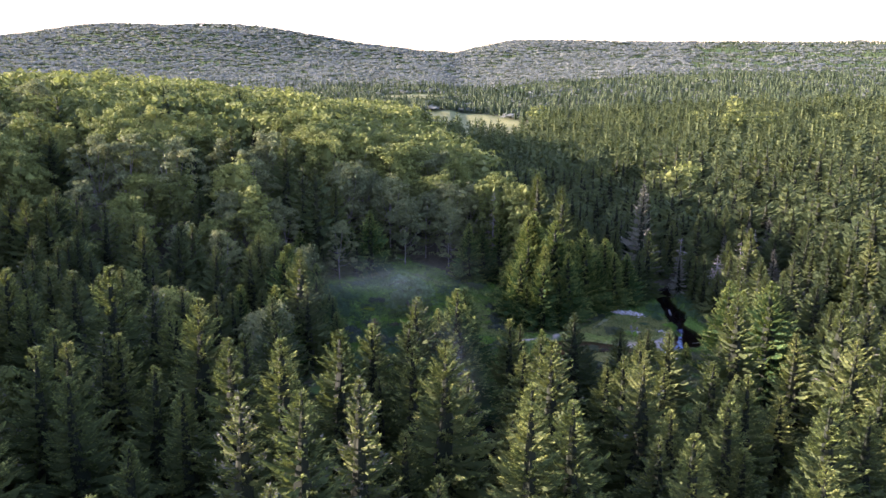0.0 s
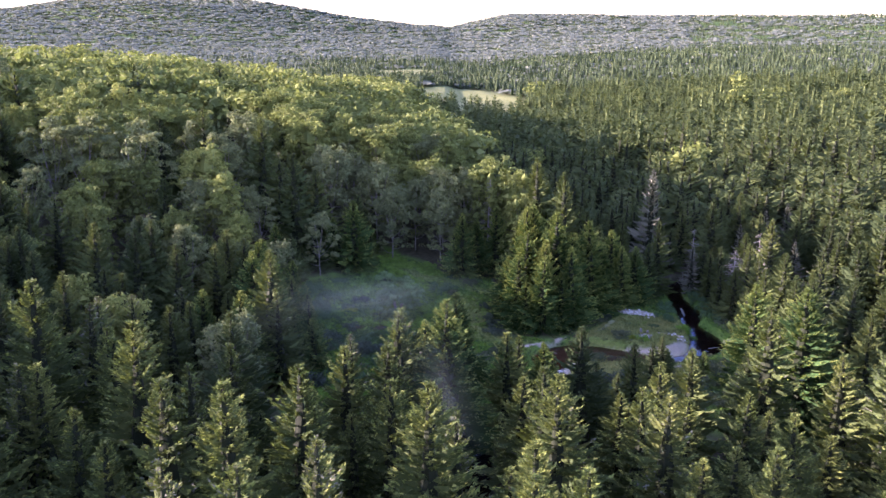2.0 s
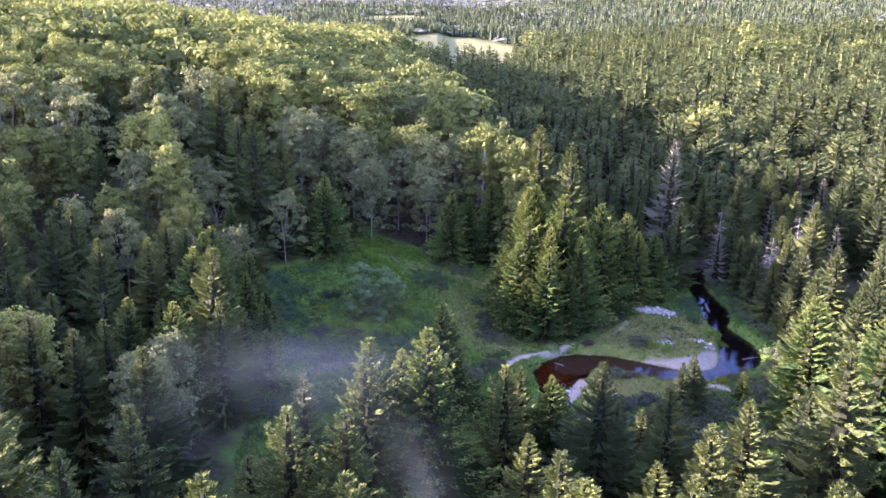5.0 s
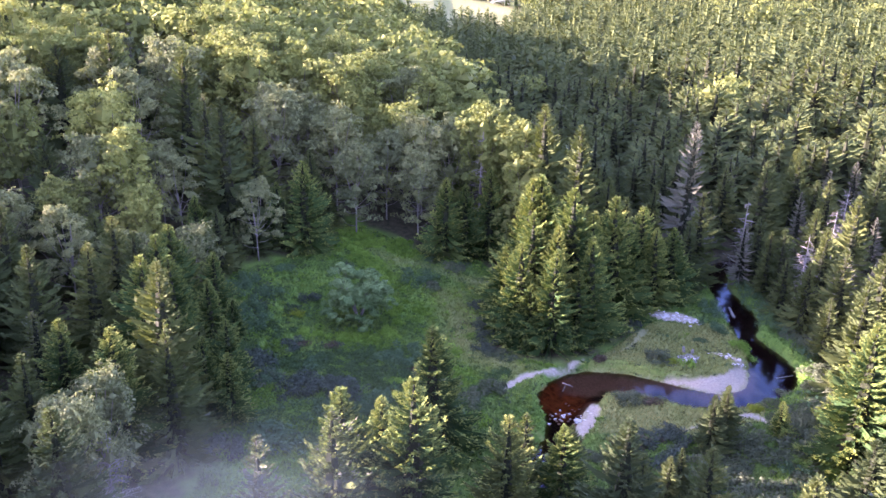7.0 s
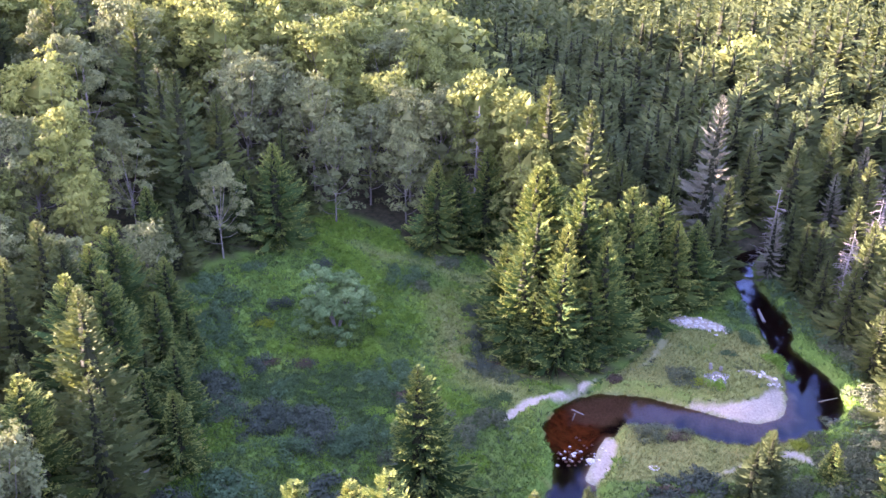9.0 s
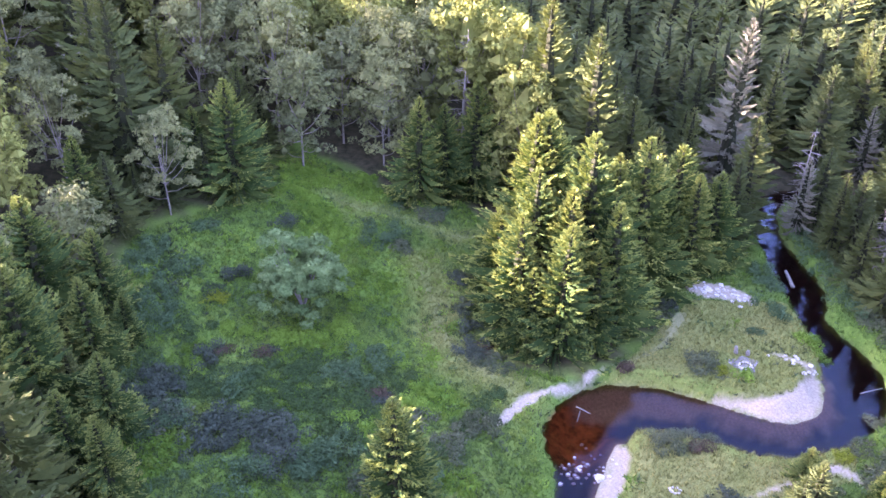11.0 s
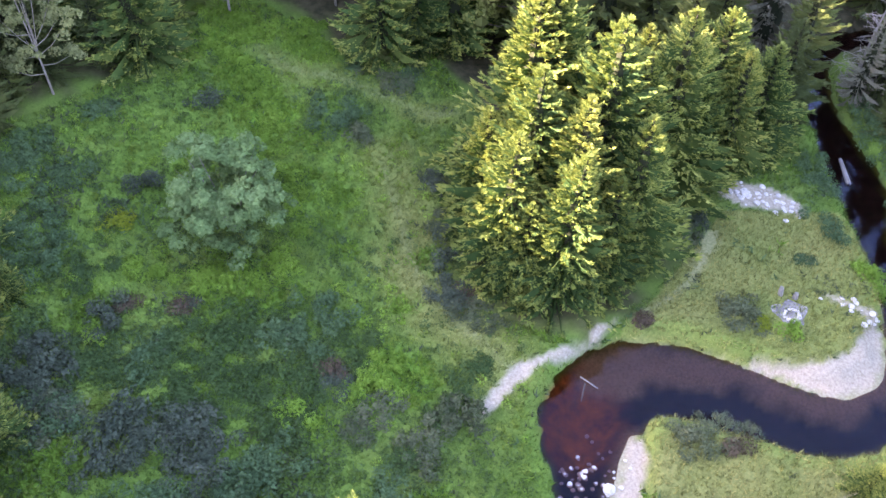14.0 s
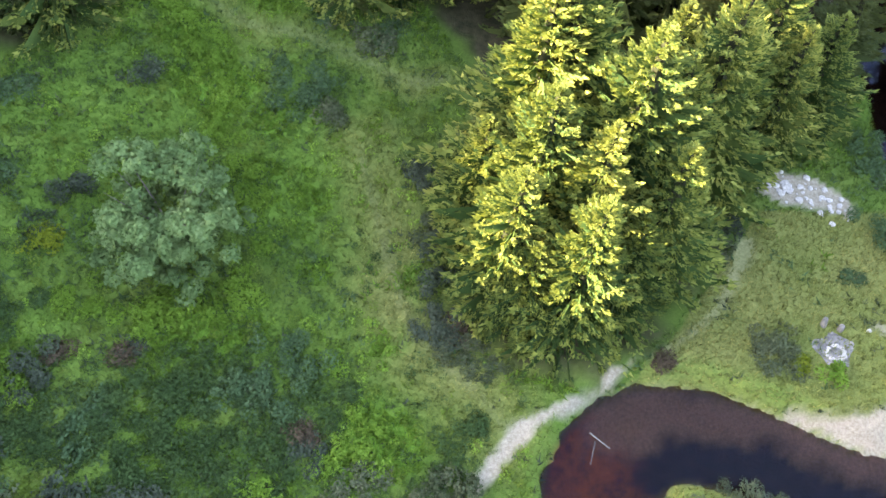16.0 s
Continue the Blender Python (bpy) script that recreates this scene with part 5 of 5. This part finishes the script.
def stone(x, y, size, label, group, up=None):
    ob = tagged(new("rock", random.choice(stones)), label, "rock", group)
    z = spot(x, y) if up is None else up
    ob.matrix_basis = Matrix.Translation((x, y, z + size * 0.12)) @ Matrix.Rotation(random.uniform(0, 6.28), 4, "Z") @ Matrix.Diagonal((size * random.uniform(0.8, 1.3), size, size * random.uniform(0.6, 1), 1))
    return ob


random.seed(12)
for i in range(46):
    x, y = random.gauss(14.2, 0.9), random.gauss(107.2, 0.75)
    stone(x, y, random.uniform(0.12, 0.32), "pale wet stone in the stream riffle", "riffle stones", max(spot(x, y), -0.08))
for i in range(7):
    stone(18.9 + 0.3 * math.cos(i * 0.9), 104.5 + 0.26 * math.sin(i * 0.9), random.uniform(0.14, 0.24), "grey stone of a small old fire ring in the grass", "old fire ring stones")
stone(14.9, 106.4, 0.62, "large flat pale stone in the stream riffle", "riffle stones", 0.0)
for i in range(11):
    a = i / 11 * 6.283
    stone(27.05 + 0.42 * math.cos(a), 116.1 + 0.36 * math.sin(a), random.uniform(0.2, 0.3), "pale stone of the campfire ring", "fire ring stones")
for i in range(18):
    t = random.random()
    stone(29.6 + 2.4 * t + random.gauss(0, 0.35), 117.5 - 1.7 * t + random.gauss(0, 0.35), random.uniform(0.1, 0.38), "pale stone on the stream bank", "bank stones")
for i in range(60):
    t = random.random()
    stone(26.2 + 4.2 * t + random.gauss(0, 0.3), 126.6 - 2.2 * t + random.gauss(0, 0.5), random.uniform(0.12, 0.4), "pale stone on the gravel patch", "gravel patch stones")


def log(name, label, a, b, r, mat, category="log"):
    p = [np.array(a) + (np.array(b) - np.array(a)) * t for t in (0, 0.33, 0.66, 1)]
    v, f = tube(p, [r, r * 0.95, r * 0.85, r * 0.7], 8)
    ob = new(name, mesh_of(name, v, f, [mat], True))
    me = ob.data
    bm = bmesh.new()
    bm.from_mesh(me)
    bmesh.ops.holes_fill(bm, edges=[e for e in bm.edges if e.is_boundary])
    bm.to_mesh(me)
    bm.free()
    return tagged(ob, label, category)


ash_points = [(27.05 + (0.95 + 0.2 * math.sin(a * 3)) * math.cos(a), 116.25 + (0.85 + 0.15 * math.sin(a * 5 + 1)) * math.sin(a)) for a in np.linspace(0, 2 * math.pi, 28, endpoint=False)]
bm = bmesh.new()
ring = [bm.verts.new((x, y, spot(x, y) + 0.035)) for x, y in ash_points]
hub = bm.verts.new((27.05, 116.25, spot(27.05, 116.25) + 0.06))
for p, q in zip(ring, ring[1:] + ring[:1]):
    bm.faces.new((hub, p, q))
me = bpy.data.meshes.new("ash_patch")
bm.to_mesh(me)
bm.free()
me.materials.append(ASH)
tagged(new("ash_patch", me), "grey patch of ash and trodden earth round the campfire", "ash")
log("log_seat", "short pale log standing by the campfire", (26.9, 117.6, 0.85), (26.85, 117.7, 1.45), 0.17, DEADWOOD)
log("log_seat", "short pale log standing by the campfire", (27.65, 117.3, 0.85), (27.65, 117.35, 1.3), 0.17, DEADWOOD)
log("drift_log", "weathered log stranded in the stream", (35.2, 127.6, 0.02), (35.5, 130.0, 0.12), 0.17, DEADWOOD)
log("fallen_branch", "pale bare branch lying in the brown pool", (14.6, 113.0, 0.06), (15.4, 112.2, 0.10), 0.045, DEADWOOD, "branch")
log("fallen_branch", "dark sunken branch lying in the brown pool", (14.8, 112.6, 0.0), (14.4, 111.5, 0.03), 0.04, BARK, "branch")
log("fallen_branch", "thin bare branch in the stream", (34.6, 114.0, 0.02), (36.4, 114.5, 0.06), 0.04, DEADWOOD, "branch")


# thin smoke that drifts from a fire among the trees
def smoke_material():
    m, nodes, links, bsdf = material("thin_smoke")
    a = nodes.new("ShaderNodeAttribute")
    a.attribute_name = "veil"
    sep = nodes.new("ShaderNodeSeparateColor")
    links.new(a.outputs["Color"], sep.inputs[0])
    puff = ramp(nodes, links, noise_node(nodes, links, 0.16, 6, world_place(nodes), 0.6), [(0.36, (0, 0, 0)), (0.66, (1, 1, 1))])
    thick = math_node(nodes, links, "MULTIPLY", math_node(nodes, links, "MULTIPLY", sep.outputs[0], math_node(nodes, links, "ADD", puff, 0.12)), 0.023)
    d, t, clear = nodes.new("ShaderNodeBsdfDiffuse"), nodes.new("ShaderNodeBsdfTranslucent"), nodes.new("ShaderNodeBsdfTransparent")
    d.inputs["Color"].default_value = t.inputs["Color"].default_value = (0.38, 0.51, 0.54, 1)
    both, s = nodes.new("ShaderNodeMixShader"), nodes.new("ShaderNodeMixShader")
    links.new(d.outputs[0], both.inputs[1])
    links.new(t.outputs[0], both.inputs[2])
    links.new(thick, s.inputs[0])
    links.new(clear.outputs[0], s.inputs[1])
    links.new(both.outputs[0], s.inputs[2])
    links.new(s.outputs[0], nodes["Material Output"].inputs["Surface"])
    return m


def smoke():
    """Drifting veils: wavy sheets whose density fades out towards every edge, and curtains over the fire."""
    v, f, c, n = [], [], [], 0
    k = 22
    u, w = np.meshgrid(np.linspace(0, 1, k), np.linspace(0, 1, k), indexing="ij")
    u, w = u.ravel(), w.ravel()
    q = np.arange(k * k).reshape(k, k)
    quads = np.stack([q[:-1, :-1], q[1:, :-1], q[1:, 1:], q[:-1, 1:]], -1).reshape(-1, 4)
    edge = np.clip(np.sin(u * np.pi), 0, 1) ** 1.5 * np.clip(np.sin(w * np.pi), 0, 1) ** 1.5
    for i in range(5):
        a = -0.9 + 0.35 * i
        x = -4.2 + (u - 0.5) * (18 - 0.8 * i) + 0.8 * np.sin(w * 5 + i)
        y = 67.5 + (w - 0.5) * 13 * math.cos(a) + 1.0 * np.sin(u * 4 + i)
        z = 21.0 + 0.10 * (x + 5) + (w - 0.5) * 8 * math.sin(a) + 0.6 * np.sin(u * 7 + i * 2)
        v.append(np.stack([x, y, z], -1))
        c.append(edge)
    for i in range(3):
        a = i * math.pi / 3 + 0.3
        wide = 1.0 + 3.4 * w
        x = 4.6 - 5.6 * w**1.5 + (u - 0.5) * 2 * wide * math.cos(a) + 0.4 * np.sin(w * 8)
        y = 72.0 - 3.0 * w + (u - 0.5) * 2 * wide * math.sin(a)
        z = 1.0 + 18.5 * w
        v.append(np.stack([x, y, z], -1))
        c.append(0.8 * edge)
    f = np.concatenate([quads + i * k * k for i in range(len(v))])
    c = np.concatenate(c)
    me = mesh_of("smoke", np.concatenate(v), f, [smoke_material()], True, None, {"veil": np.stack([c, c, c], -1)})
    return tagged(new("smoke", me), "thin bluish wood smoke drifting over the clearing", "smoke", kind="stuff")


smoke()
